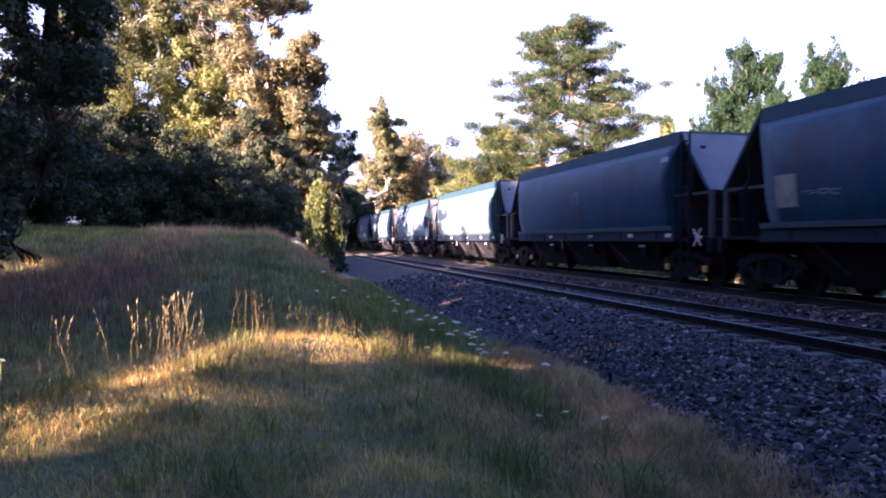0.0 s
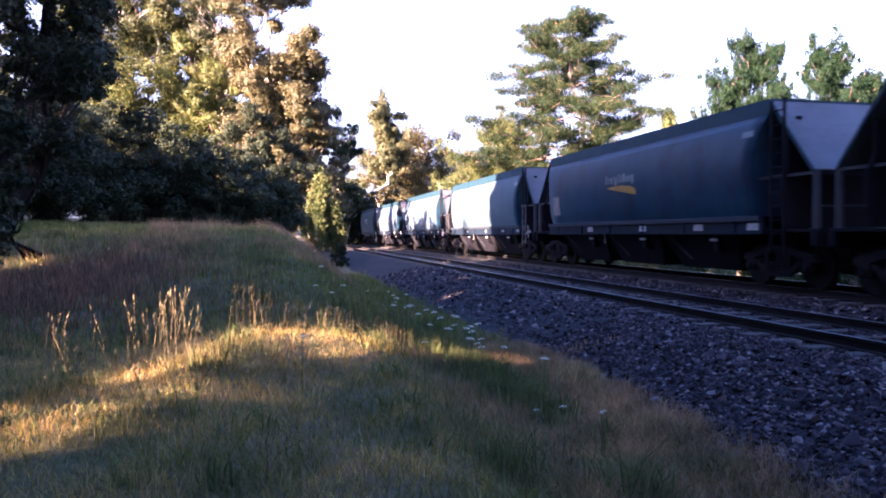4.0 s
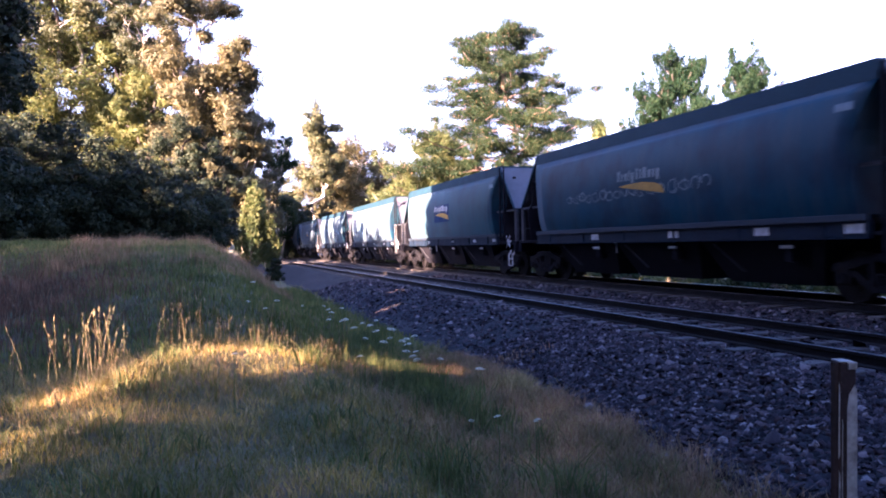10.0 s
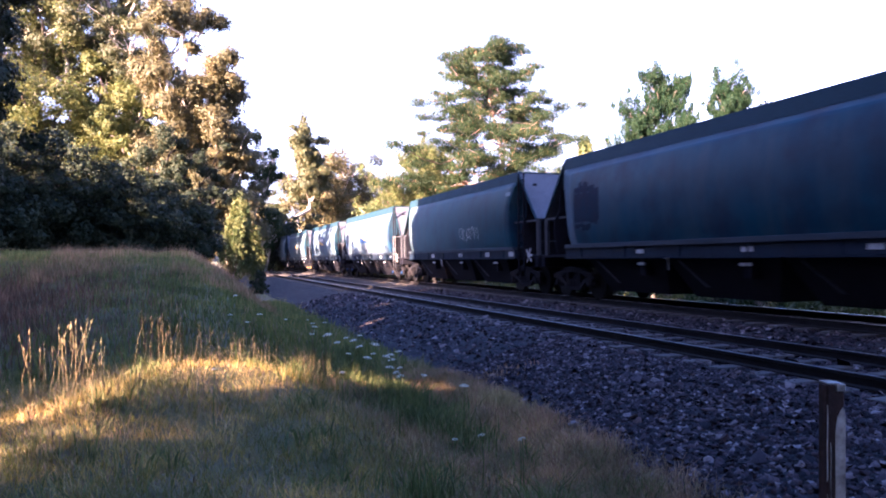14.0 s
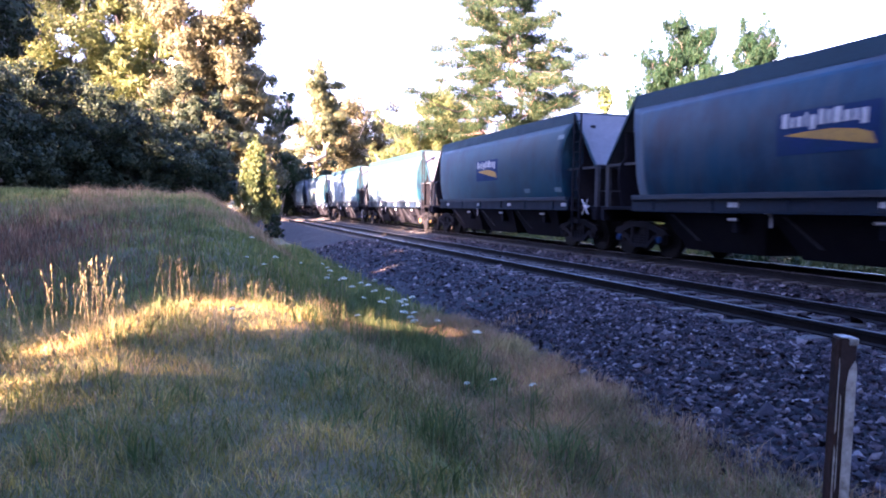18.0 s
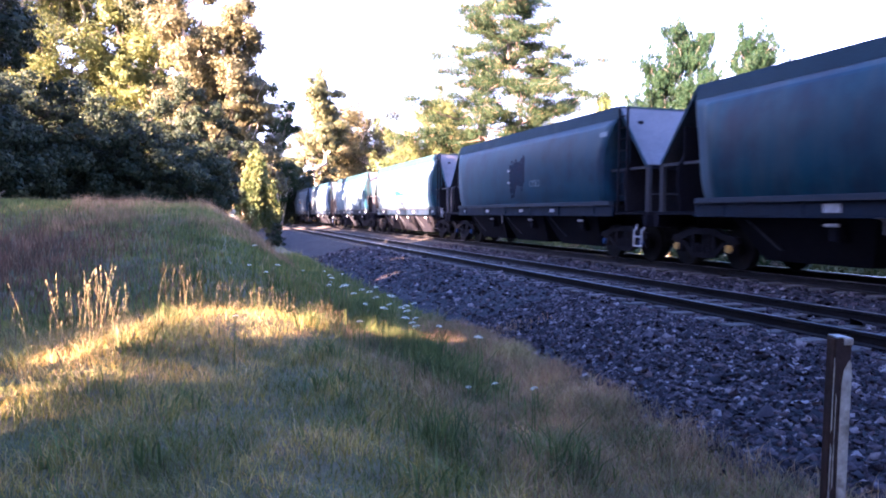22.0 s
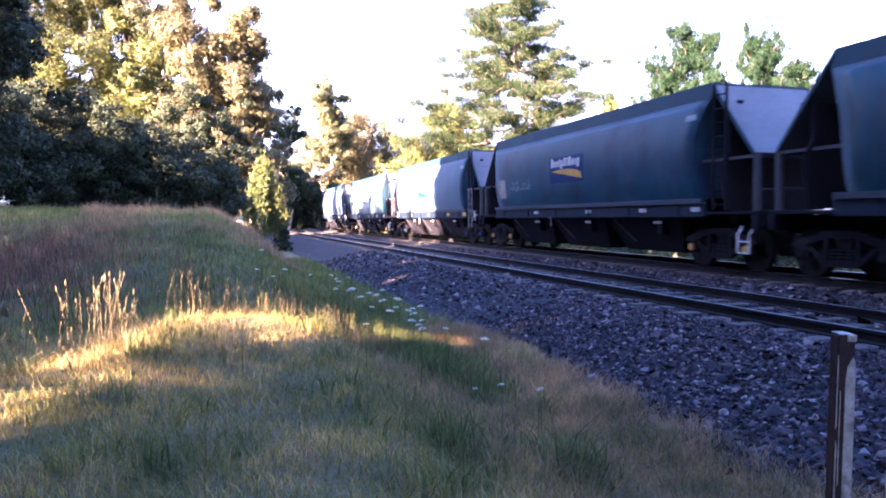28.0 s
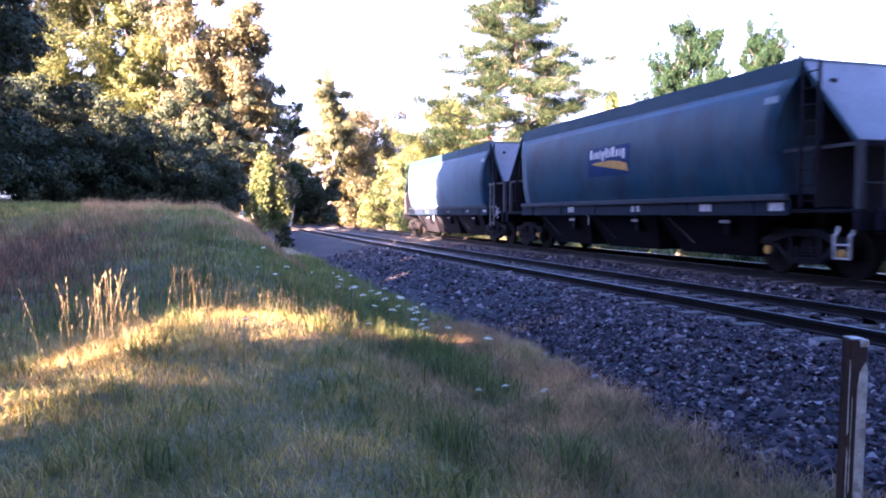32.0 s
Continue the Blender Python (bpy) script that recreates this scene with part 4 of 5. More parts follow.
def clusters(rng, centres, radii, total, soft):
    vol = radii.prod(1) ** 0.67
    counts = np.maximum((total * vol / vol.sum()).astype(int), 20)
    out, face = [], []
    for c, r, n in zip(centres, radii, counts):
        if soft == "needles":
            d = rng.normal(size=(n, 3))
            out.append(c + d * r * 0.46)
            face.append(d)
            continue
        d = rng.normal(size=(n, 3))
        d /= np.linalg.norm(d, axis=1, keepdims=True)
        rad = np.abs(rng.normal(*((0.6, 0.28) if soft else (0.82, 0.16)), size=(n, 1)))
        bumpy = 1 + 0.35 * np.sin(d[:, :1] * 5 + c[0] * 3) * np.cos(d[:, 1:2] * 6 + c[1] * 2)
        out.append(c + d * rad * r * bumpy)
        face.append(d + np.array([0, 0, 0.25]))
    return np.concatenate(out), np.concatenate(face)


def tree(name, x, y, h, spread, leaf_mat, bark, label, category="tree", style="round", seed=1, leaves=9000, leaf=0.22, bare=0.3,
         trunk=None, lean=(0, 0), limbs=9, extra=None, group="", clump=1.0, slim=0.55, sweep=0.16, shade=False):
    rng = np.random.default_rng(seed)
    z0 = float(ground_z(x, y)) - 0.1
    t = thing(name, label, category, pose(x, y, z0), group)
    trunk = trunk or h * 0.018
    top = np.array([lean[0], lean[1], h * (0.95 if style in ("pine", "spire") else 0.72)])
    bm = bmesh.new()
    path = limb_path(rng, np.zeros(3), top, 0, 8)
    tube_path(bm, path, np.linspace(trunk, trunk * 0.25, 8), 9)
    part("trunk", bm, bark, t)
    cs, rs = [], []
    if style in ("pine", "spire"):
        bm = bmesh.new()
    if style == "pine":
        levels = int(h * (1 - bare) / (0.95 if sweep < 0.3 else 0.5))
        for i in range(levels):
            f = bare + (1 - bare) * i / levels
            at = path[min(int(f / 0.95 * 7), 7)] * 1.0
            at[2] = f * h
            reach = spread * (0.24 + 0.85 * (1 - f) ** 0.75) * (0.72 + 0.5 * rng.random())
            n = int(5 + rng.integers(0, 2))
            a0 = rng.uniform(0, 6.28)
            for j in range(n):
                a = a0 + 6.283 * j / n + rng.uniform(-0.5, 0.5)
                ln = reach * rng.uniform(0.55, 1.15)
                end = at + np.array([math.cos(a) * ln, math.sin(a) * ln, ln * sweep * rng.uniform(0.2, 1.8)])
                p = limb_path(rng, at, end, -0.06 * ln, 6)
                tube_path(bm, p, np.linspace(trunk * 0.36 * (1.15 - f), 0.02, 6), 5)
                for q, rr in ((p[5], 0.75), (p[4], 1.0), (p[3], 1.0), (p[2], 0.8)):
                    cs.append(q + rng.normal(size=3) * 0.2)
                    rs.append(np.array((1.0, 1.0, 0.40) if sweep < 0.3 else (0.5, 0.5, 1.0)) * (0.5 + 0.2 * ln ** 0.6) * rr * rng.uniform(0.65, 1.25) * clump)
        cs.append(np.array([lean[0], lean[1], h]))
        rs.append(np.array([0.7, 0.7, 0.9]) * clump)
    elif style == "spire":
        n = int(h * 6.5)
        for i in range(n):
            f = bare + (1 - bare) * (i + rng.random()) / n
            a, ln = rng.uniform(0, 6.283), spread * (1.08 - f) ** 0.7 * rng.uniform(0.45, 1.1)
            at = np.array([lean[0] * f, lean[1] * f, f * h * 0.96])
            end = at + np.array([math.cos(a) * ln, math.sin(a) * ln, ln * 0.8])
            p = limb_path(rng, at, end, -0.1 * ln, 4)
            tube_path(bm, p, np.linspace(0.05, 0.012, 4), 5)
            for q in (p[-1], p[-2]):
                cs.append(q)
                rs.append(np.array([0.24, 0.24, 0.62]) * rng.uniform(0.5, 1.4) * clump)
    else:
        for i in range(limbs):
            f = bare + (1 - bare) * (i + 0.5) / limbs * 0.85
            at = path[min(int(f * 7 / 0.9), 7)]
            a = i * 2.4 + rng.uniform(-0.5, 0.5)
            ln = spread * (0.55 + 0.5 * math.sin(math.pi * min(1.0, 0.25 + f * 0.8))) * rng.uniform(0.7, 1.1)
            end = at + np.array([math.cos(a) * ln, math.sin(a) * ln, h * (0.10 + 0.22 * rng.random())])
            end[2] = min(end[2], h * 0.97)
            p = limb_path(rng, at, end, 0.05 * ln, 6)
            bm = bmesh.new()
            home = np.array([x, y, z0])
            if not shade or clear_of_sun(p, home):
                tube_path(bm, p, np.linspace(trunk * 0.45, 0.02, 6), 4 if shade else 6)
            for twigs in range(7 if style == "open" else 8):
                q = p[rng.integers(2, 6)] + rng.normal(size=3) * spread * (0.17 if style == "open" else 0.22)
                twig = limb_path(rng, p[3], q, 0, 4)
                if not shade or (twigs % 3 == 0 and clear_of_sun(twig, home)):
                    tube_path(bm, twig, np.linspace(trunk * 0.16, 0.012, 4), 3 if shade else 4)
                cs.append(q)
                k = spread * (0.17 if style == "open" else 0.21) * rng.uniform(0.6, 1.25) * clump
                rs.append(np.array([k, k, k * rng.uniform(0.55, 0.85)]))
            part("limb", bm, bark, t)
        cs.append(np.array([top[0], top[1], h * 0.9]))
        rs.append(np.array([spread * 0.35, spread * 0.35, h * 0.10]))
        if style == "round" and bare < 0.2:      # foliage down to the ground
            for _ in range(limbs):
                a, ln = rng.uniform(0, 6.283), spread * rng.uniform(0.3, 0.95)
                cs.append(np.array([math.cos(a) * ln, math.sin(a) * ln, h * rng.uniform(0.06, 0.5)]))
                k = spread * 0.30 * rng.uniform(0.7, 1.2)
                rs.append(np.array([k, k, k * 0.8]))
    if style in ("pine", "spire"):
        part("branchwork", bm, bark, t)
    pts, face = clusters(rng, np.array(cs), np.array(rs), leaves, "needles" if style == "pine" else style != "round")
    ok = pts[:, 2] > 0.05
    pts, face = pts[ok], face[ok]
    part("crown", leaves_mesh("crown", pts, leaf, leaf_mat, rng, 0.3, slim, None if style in ("pine", "spire") else face, np.array([x, y, z0]) if shade else None, style in ("pine", "spire")), None, t)
    if extra:
        mat, share = extra
        pick = pts[rng.random(len(pts)) < share]
        part("faded_foliage", leaves_mesh("faded_foliage", pick + rng.normal(size=pick.shape) * 0.15, leaf, mat, rng, 0.3, slim, needle=True), None, t)
    return t


def polar(az, d):
    return d * math.sin(radians(az)), d * math.cos(radians(az))


# right of the line, behind the train
tree("pine_tree", *polar(23.2, 60), 21.6, 9.6, LEAF_PINE, BARK_PINE, "tall spreading pine with layered limbs and russet patches", "pine", "pine", 11, 300000, 0.16, 0.05, 0.42, clump=1.1, slim=0.16, extra=(LEAF_DEAD, 0.025))
tree("pine_tree", *polar(17.6, 64), 12.8, 5.4, LEAF_LIME, BARK_PINE, "bright green young pine in the sun beside a taller one", "pine", "pine", 12, 90000, 0.18, 0.03, 0.2, clump=1.0, slim=0.18, sweep=0.6)
for az, d, h, spread, seed, n in ((35.2, 56, 17.0, 3.9, 13, 120000), (37.8, 54, 13.0, 3.2, 14, 80000), (40.5, 55, 15.6, 3.8, 15, 105000), (43.4, 57, 14.0, 3.3, 18, 65000)):
    tree("pine_tree", *polar(az, d), h, spread, LEAF_YOUNG, BARK_DARK, "young pine with upswept shoots behind the train", "pine", "pine", seed, n, 0.15, 0.05, 0.22, clump=0.80, slim=0.2, sweep=0.7, group="young pines")
tree("tree", *polar(30.2, 95), 19.5, 3.2, LEAF_LIME, BARK_PALE, "sunlit yellow-green gum far behind the train", "tree", "open", 16, 22000, 0.22, 0.4)
for i, (az, d, h, s) in enumerate(((31.5, 62, 6.5, 3.4), (27.5, 72, 7.5, 4.0), (16.0, 78, 8.5, 4.2), (13.0, 76, 8.6, 3.6), (49.0, 40, 3.4, 2.6))):
    tree("shrub", *polar(az, d), h, s, LEAF_LIME, BARK_DARK, "dense yellow-green shrub in the sun behind the railway", "shrub", "round", 30 + i, 16000, 0.14, 0.05, group="shrubs behind the line")
hedge = random.Random(23)
for i in range(16):                              # low bushes along the far side of the line
    x, y = hedge.uniform(17.0, 20.5), 9.0 + 2.6 * i + hedge.uniform(-0.8, 0.8)
    tree("shrub", x, y, hedge.uniform(1.9, 2.9), hedge.uniform(1.3, 1.8), (LEAF_LIME if i < 4 else (LEAF_PINE, LEAF_SHADE_DARK, LEAF_PINE, LEAF_LIME)[i % 4]), BARK_DARK, "low green bush beside the far track", "shrub", "round", 330 + i, 5000, 0.10, 0.03, limbs=6, group="bushes beside the far track")
# the end of the view
tree("tree", *polar(8.1, 118), 26.8, 3.0, LEAF_GUM, BARK_PALE, "tall gum with a rounded crown at the end of the cutting", "tree", "round", 41, 45000, 0.2, 0.55, limbs=12, clump=1.9)
tree("tree", *polar(10.6, 130), 24.0, 8.4, LEAF_RUSSET, BARK_PALE, "sunlit orange-leaved gum with pale limbs", "tree", "round", 42, 80000, 0.24, 0.06, limbs=16, clump=1.2)
tree("tree", *polar(14.0, 125), 17.5, 7.0, LEAF_RUSSET, BARK_PALE, "sunlit orange-leaved gum with pale limbs", "tree", "round", 43, 46000, 0.21, 0.06, limbs=12)
tree("tree", *polar(7.2, 96), 7.5, 3.4, LEAF_SHADE_DARK, BARK_DARK, "dark evergreen in the shade at the end of the cutting", "tree", "round", 44, 16000, 0.17, 0.05)
tree("tree", *polar(9.0, 134), 13.0, 6.5, LEAF_RUSSET, BARK_DARK, "russet tree behind the curve of the line", "tree", "round", 45, 24000, 0.2, 0.02)
tree("tree", *polar(11.6, 140), 12.0, 6.5, LEAF_RUSSET, BARK_DARK, "russet tree behind the curve of the line", "tree", "round", 46, 18000, 0.2, 0.02)
tree("pine_tree", *polar(3.3, 64), 6.8, 1.7, LEAF_LIME, BARK_PINE, "sunlit yellow-green conifer on the bank", "pine", "spire", 47, 20000, 0.24, 0.10, 0.16, clump=1.7, slim=0.25)
tree("tree", *polar(4.6, 94), 19.5, 2.2, LEAF_PINE, BARK_PALE, "slender dark gum against the sky", "tree", "open", 48, 40000, 0.13, 0.05, clump=2.0, limbs=22)
for az, d, h, sp, mat, seed, what in ((5.6, 100, 9.5, 3.4, LEAF_GUM, 81, "shaded gum at the end of the cutting"), (10.0, 128, 14.0, 6.0, LEAF_RUSSET, 82, "dense russet tree in the sun at the end of the cutting"),
                                      (13.4, 122, 12.3, 5.8, LEAF_RUSSET, 83, "dense russet tree in the sun at the end of the cutting"), (15.6, 114, 11.5, 5.8, LEAF_LIME, 84, "dense yellow-green shrub in the sun behind the railway"), (6.7, 128, 17.0, 5.5, LEAF_GUM, 85, "tall gum with a rounded crown at the end of the cutting")):
    tree("tree", *polar(az, d), h, sp, mat, BARK_DARK, what, "tree", "round", seed, 26000, 0.2, 0.03)
# the big stand on the bank
tree("tree", *polar(1.9, 76), 22.5, 4.2, LEAF_RUSSET, BARK_PALE, "russet sunlit gum on the bank", "tree", "open", 51, 130000, 0.16, 0.10, clump=1.6, limbs=16)
tree("tree", *polar(-0.7, 78), 28.5, 4.7, LEAF_RUSSET, BARK_PALE, "russet sunlit gum on the bank", "tree", "open", 52, 150000, 0.16, 0.12, clump=1.6, limbs=17)
tree("tree", *polar(3.4, 82), 18.0, 3.0, LEAF_RUSSET, BARK_PALE, "small russet gum in the sun on the bank", "tree", "open", 50, 60000, 0.17, 0.06, clump=1.6, limbs=14)
tree("tree", *polar(-5.9, 90), 30.0, 5.6, LEAF_WATTLE, BARK_DARK, "golden-green wattle in full sun on the bank", "tree", "round", 53, 130000, 0.15, 0.1, limbs=15)
tree("tree", *polar(-4.6, 82), 18.5, 4.4, LEAF_WATTLE, BARK_DARK, "golden-green wattle in full sun on the bank", "tree", "round", 54, 80000, 0.14, 0.08)
tree("tree", *polar(-8.4, 88), 39.0, 8.5, LEAF_GUM, BARK_PALE, "tall pale-limbed gum above the stand of trees", "tree", "open", 55, 50000, 0.16, 0.5, 0.6, limbs=12)
tree("tree", *polar(-4.2, 88), 37.0, 6.8, LEAF_GUM, BARK_PALE, "tall pale-limbed gum above the stand of trees", "tree", "open", 56, 42000, 0.16, 0.5, 0.55, limbs=12)
tree("tree", *polar(-9.9, 88), 33.0, 7.4, LEAF_WATTLE, BARK_DARK, "golden-green wattle in full sun on the bank", "tree", "round", 58, 125000, 0.15, 0.1, limbs=16, clump=1.15)
tree("tree", *polar(-13.0, 92), 29.0, 6.0, LEAF_SHADE_DARK, BARK_DARK, "dark gum in the shade on the bank", "tree", "open", 57, 42000, 0.136, 0.15, clump=1.4)
tree("tree", *polar(-1.2, 76), 12.5, 4.0, LEAF_GUM, BARK_DARK, "dense green tree, sunlit on one side, on the bank", "tree", "round", 59, 36000, 0.14, 0.05)

# dark trees and shrubs on the bank, its shade also put into their colours
tree("tree", *polar(-16.5, 24), 17.0, 2.4, LEAF_SHADE_DARK, BARK_SHADE_BLACK, "dark shaded evergreen tree on the bank", "tree", "round", 66, 80000, 0.08, 0.21, limbs=15, shade=True)
tree("tree", *polar(-20.8, 22), 17.0, 3.2, LEAF_SHADE_DARK, BARK_SHADE_BLACK, "dark shaded evergreen tree on the bank", "tree", "round", 62, 62000, 0.08, 0.21, limbs=14, shade=True)

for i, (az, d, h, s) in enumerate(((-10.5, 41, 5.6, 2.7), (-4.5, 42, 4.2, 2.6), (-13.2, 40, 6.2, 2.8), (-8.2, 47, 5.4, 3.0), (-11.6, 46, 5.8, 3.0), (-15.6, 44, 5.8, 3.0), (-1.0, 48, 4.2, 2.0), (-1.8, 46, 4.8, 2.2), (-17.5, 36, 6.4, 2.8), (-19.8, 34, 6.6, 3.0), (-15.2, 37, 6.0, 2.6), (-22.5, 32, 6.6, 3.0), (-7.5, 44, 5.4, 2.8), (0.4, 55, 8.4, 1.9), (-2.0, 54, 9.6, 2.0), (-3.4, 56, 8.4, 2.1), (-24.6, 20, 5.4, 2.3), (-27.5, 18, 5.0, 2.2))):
    tree("shrub", *polar(az, d), h, s, LEAF_SHADE_DARK, BARK_SHADE_BLACK, "dense dark shrub in the shade on the bank", "shrub", "round", 200 + i, 20000, 0.1, 0.04, group="shrubs on the bank")
tree("shrub", *polar(4.7, 44), 1.5, 0.5, LEAF_SHADE_DARK, BARK_DARK, "small dark bush at the edge of the ballast", "shrub", "round", 79, 3500, 0.09, 0.03)
# belt of trees placed out of view, sunward, to shade the near ground
belt = random.Random(3)


def clear_trunk(u):
    """Trunks stand beside the gaps of the canopy."""
    for a, b in ((-9.6, -6.2), (-20.2, -15.4)):
        if a < u < b:
            return a if u < (a + b) / 2 else b
    return u


for i in range(40):
    u = clear_trunk(46.0 - 3.0 * i + belt.uniform(-0.8, 0.8))
    a = (38.0, 46.0)[i % 2] + belt.uniform(-2, 2)
    shade = float(np.interp(u, [-80, -46, -44, -37, -34, -23.5, -18.0, -13.0, 0, 20], [7.0, 7.0, 4.5, 4.5, 6.0, 6.2, 12.0, 20.0, 23.0, 23.0])) + belt.uniform(-0.8, 0.8)
    tall = (shade + math.sin(SUN_ELEVATION) * a) / math.cos(SUN_ELEVATION) + 0.3
    x, y = TO_SUN_XY.x * a - TO_SUN_XY.y * u, TO_SUN_XY.y * a + TO_SUN_XY.x * u
    tree("tree", x, y, tall, 4.8, LEAF_SHADE_DARK, BARK_DARK, "tall unseen evergreen of the belt beside the railway", "tree", "round", 90 + i, 7500, 1.25, 0.05, limbs=9, group="belt of trees", trunk=0.3, shade=True)

# third row, added where sun still leaked through onto the train
for i in range(9):
    u, a = clear_trunk(6.0 - 3.0 * i), 54.0 + belt.uniform(-2, 2)
    tall = (12.5 + math.sin(SUN_ELEVATION) * a) / math.cos(SUN_ELEVATION)
    x, y = TO_SUN_XY.x * a - TO_SUN_XY.y * u, TO_SUN_XY.y * a + TO_SUN_XY.x * u
    tree("tree", x, y, tall, 5.0, LEAF_SHADE_DARK, BARK_DARK, "tall unseen evergreen of the belt beside the railway", "tree", "round", 160 + i, 6000, 1.3, 0.05, limbs=8, group="belt of trees", trunk=0.3, shade=True)

# tall trees added unseen over the near verge, to hold skylight off the wagons
for i, (x, y, tall, wide) in enumerate(((-4.5, -14, 22, 5.5), (-5.5, -7, 23, 5.5), (-7.0, -0.5, 23, 5.5), (-11.5, 10.0, 21, 5.5), (-10.5, -20, 22, 6.0), (-12.5, -9, 22, 6.0), (-14.0, 3.0, 21, 6.0), (1.0, -23, 22, 6.0), (-14.6, 16.0, 24, 4.4), (-15.5, 12.0, 24, 5.5), (-18.0, -4.0, 23, 6.0))):
    tree("tree", x, y, tall, wide, LEAF_SHADE_DARK, BARK_DARK, "unseen tall evergreen added over the verge to block skylight", "tree", "round", 140 + i, 15000, 0.7, 0.25, limbs=11, group="overhanging trees", trunk=0.28, shade=True)

# small unseen gum, added to soften the sun on the mound
tree("tree", -13.5, 2.0, 8.5, 3.6, LEAF_GUM, BARK_DARK, "unseen thin-leaved gum added to dim the sunlit mound", "tree", "open", 171, 2100, 0.11, 0.2, trunk=0.06, limbs=9, clump=2.0)

# ---- grass and weeds ----
def blades_mesh(name, roots, height, width, mat, rng, bend=0.45, seg=2):
    n = len(roots)
    h = height * rng.uniform(0.45, 1.25, size=n) * (0.95 + 0.55 * lumps(roots[:, 0] + 3, roots[:, 1], 0.55))
    a = rng.uniform(0, 2 * math.pi, n)
    side = np.stack([np.cos(a), np.sin(a), np.zeros(n)], 1) * (width * rng.uniform(0.6, 1.3, size=n))[:, None]
    b = rng.uniform(0, 2 * math.pi, n)
    push = np.stack([np.cos(b), np.sin(b), np.zeros(n)], 1) * (h * bend * rng.uniform(0.2, 1.2, size=n))[:, None]
    up = np.stack([np.zeros(n), np.zeros(n), h], 1)
    mid = roots + up * 0.6 + push * 0.3
    tip = roots + up * 0.95 + push
    v = np.stack([roots - side, roots + side, mid + side * 0.7, mid - side * 0.7, tip + side * 0.1, tip - side * 0.1], 1).reshape(-1, 3)
    i = np.arange(n)[:, None] * 6
    f = np.concatenate([i + np.array([[0, 1, 2, 3]]), i + np.array([[3, 2, 4, 5]])], 0)
    return mesh_np(name, v, f, mat)


def scatter(rng, n, x0, x1, y0, y1, keep):
    x, y = rng.uniform(x0, x1, n), rng.uniform(y0, y1, n)
    ok = keep(x, y, rng.random(n))
    x, y = x[ok], y[ok]
    z = np.maximum(ground_z(x, y), np.where((x > toe_x(y) - 0.7) & (x < 6), bed_z(x, y), -9.0))
    return np.stack([x, y, z - 0.01], 1)


def in_view(x, y):
    a = np.degrees(np.arctan2(x, y))
    return (a > -24) & (a < 60)


def grass(name, label, n, area, height, width, mat, seed, keep, bend=0.45):
    rng = np.random.default_rng(seed)
    pts = scatter(rng, n, *area, keep)
    tagged(new(name, blades_mesh(name, pts, height, width, mat, rng, bend)), label, "grass", kind="stuff")


def patchy(size, level):
    return lambda x, y, r: (x < toe_x(y) + 0.1) & in_view(x, y) & (lumps(x + 7, y - 3, size) * 0.5 + 0.5 > level * r)


def weedy(x, y, r):
    """More of it in some places than in others."""
    return (x < toe_x(y) - 0.05) & in_view(x, y) & (r < 0.5 + 0.5 * lumps(x * 1.0 + 2, y + 5, 0.8))


grass("grass", "short green grass with yellowing tips on the verge", 125000, (-7, 4, 2.0, 13), 0.11, 0.0042, BLADE_GREEN, 201, lambda x, y, r: (x < toe_x(y) + 0.05 - 0.5 * r) & in_view(x, y) & (r < 1.25 - y / 14), 1.1)
grass("grass_clumps", "taller clumps of green grass on the verge", 26000, (-7, 4, 2.0, 13), 0.18, 0.0045, BLADE_DEEP, 209, weedy, 1.0)
grass("dry_grass", "dry yellow grass mixed into the verge", 52000, (-7, 4, 2.0, 13), 0.20, 0.0028, BLADE_DRY, 202, patchy(1.3, 1.1), 1.2)
grass("dead_grass", "flattened grey-brown dead grass", 60000, (-7, 4, 2.0, 13), 0.10, 0.0028, BLADE_BROWN, 210, lambda x, y, r: (x < toe_x(y)) & in_view(x, y) & (r < 0.55 + 0.45 * lumps(x - 4, y + 1, 1.1)), 1.6)
grass("brown_grass", "brown dead grass at the foot of the ballast", 56000, (0.2, 4.2, 2.5, 12), 0.18, 0.0034, BLADE_BROWN, 203, lambda x, y, r: (x < toe_x(y) + 0.4 * r * r) & (x > 1.5 + 0.9 * r) & in_view(x, y), 1.0)
grass("crest_grass", "long brown dead grass along the top of the bank", 14000, (-4.5, 2.6, 22, 33), 0.40, 0.006, BLADE_BROWN, 212, lambda x, y, r: (lumps(x, y, 1.4) > 0.9 * r - 0.4) & in_view(x, y), 0.5)
grass("tall_grass", "taller deep green weeds beside the ballast", 36000, (1.2, 4.0, 5.5, 14.5), 0.32, 0.008, BLADE_DEEP, 204, lambda x, y, r: (x < toe_x(y) + 0.05) & (np.abs(x - 2.5 - 0.2 * np.sin(y)) < 0.75 * r + 0.15) & (y > 6.3 + 1.6 * r) & in_view(x, y) & (lumps(x, y, 0.5) > r * 1.3 - 0.9), 0.6)
grass("broad_grass", "broad-leaved green grass in loose clumps", 16000, (-2.5, 3.6, 3.0, 9), 0.22, 0.010, BLADE_DEEP, 211, lambda x, y, r: (x < toe_x(y) - 0.9) & (lumps(x + 1, y, 0.45) > 0.45 + 0.35 * r) & in_view(x, y), 0.7)
def hollow(x, y):
    """How deep in the red-brown hollow left of the grassy hump, 0 to 1."""
    return np.exp(-(((x + 5.0) / 2.9) ** 2) - ((y - 18.5) / 5.0) ** 2)


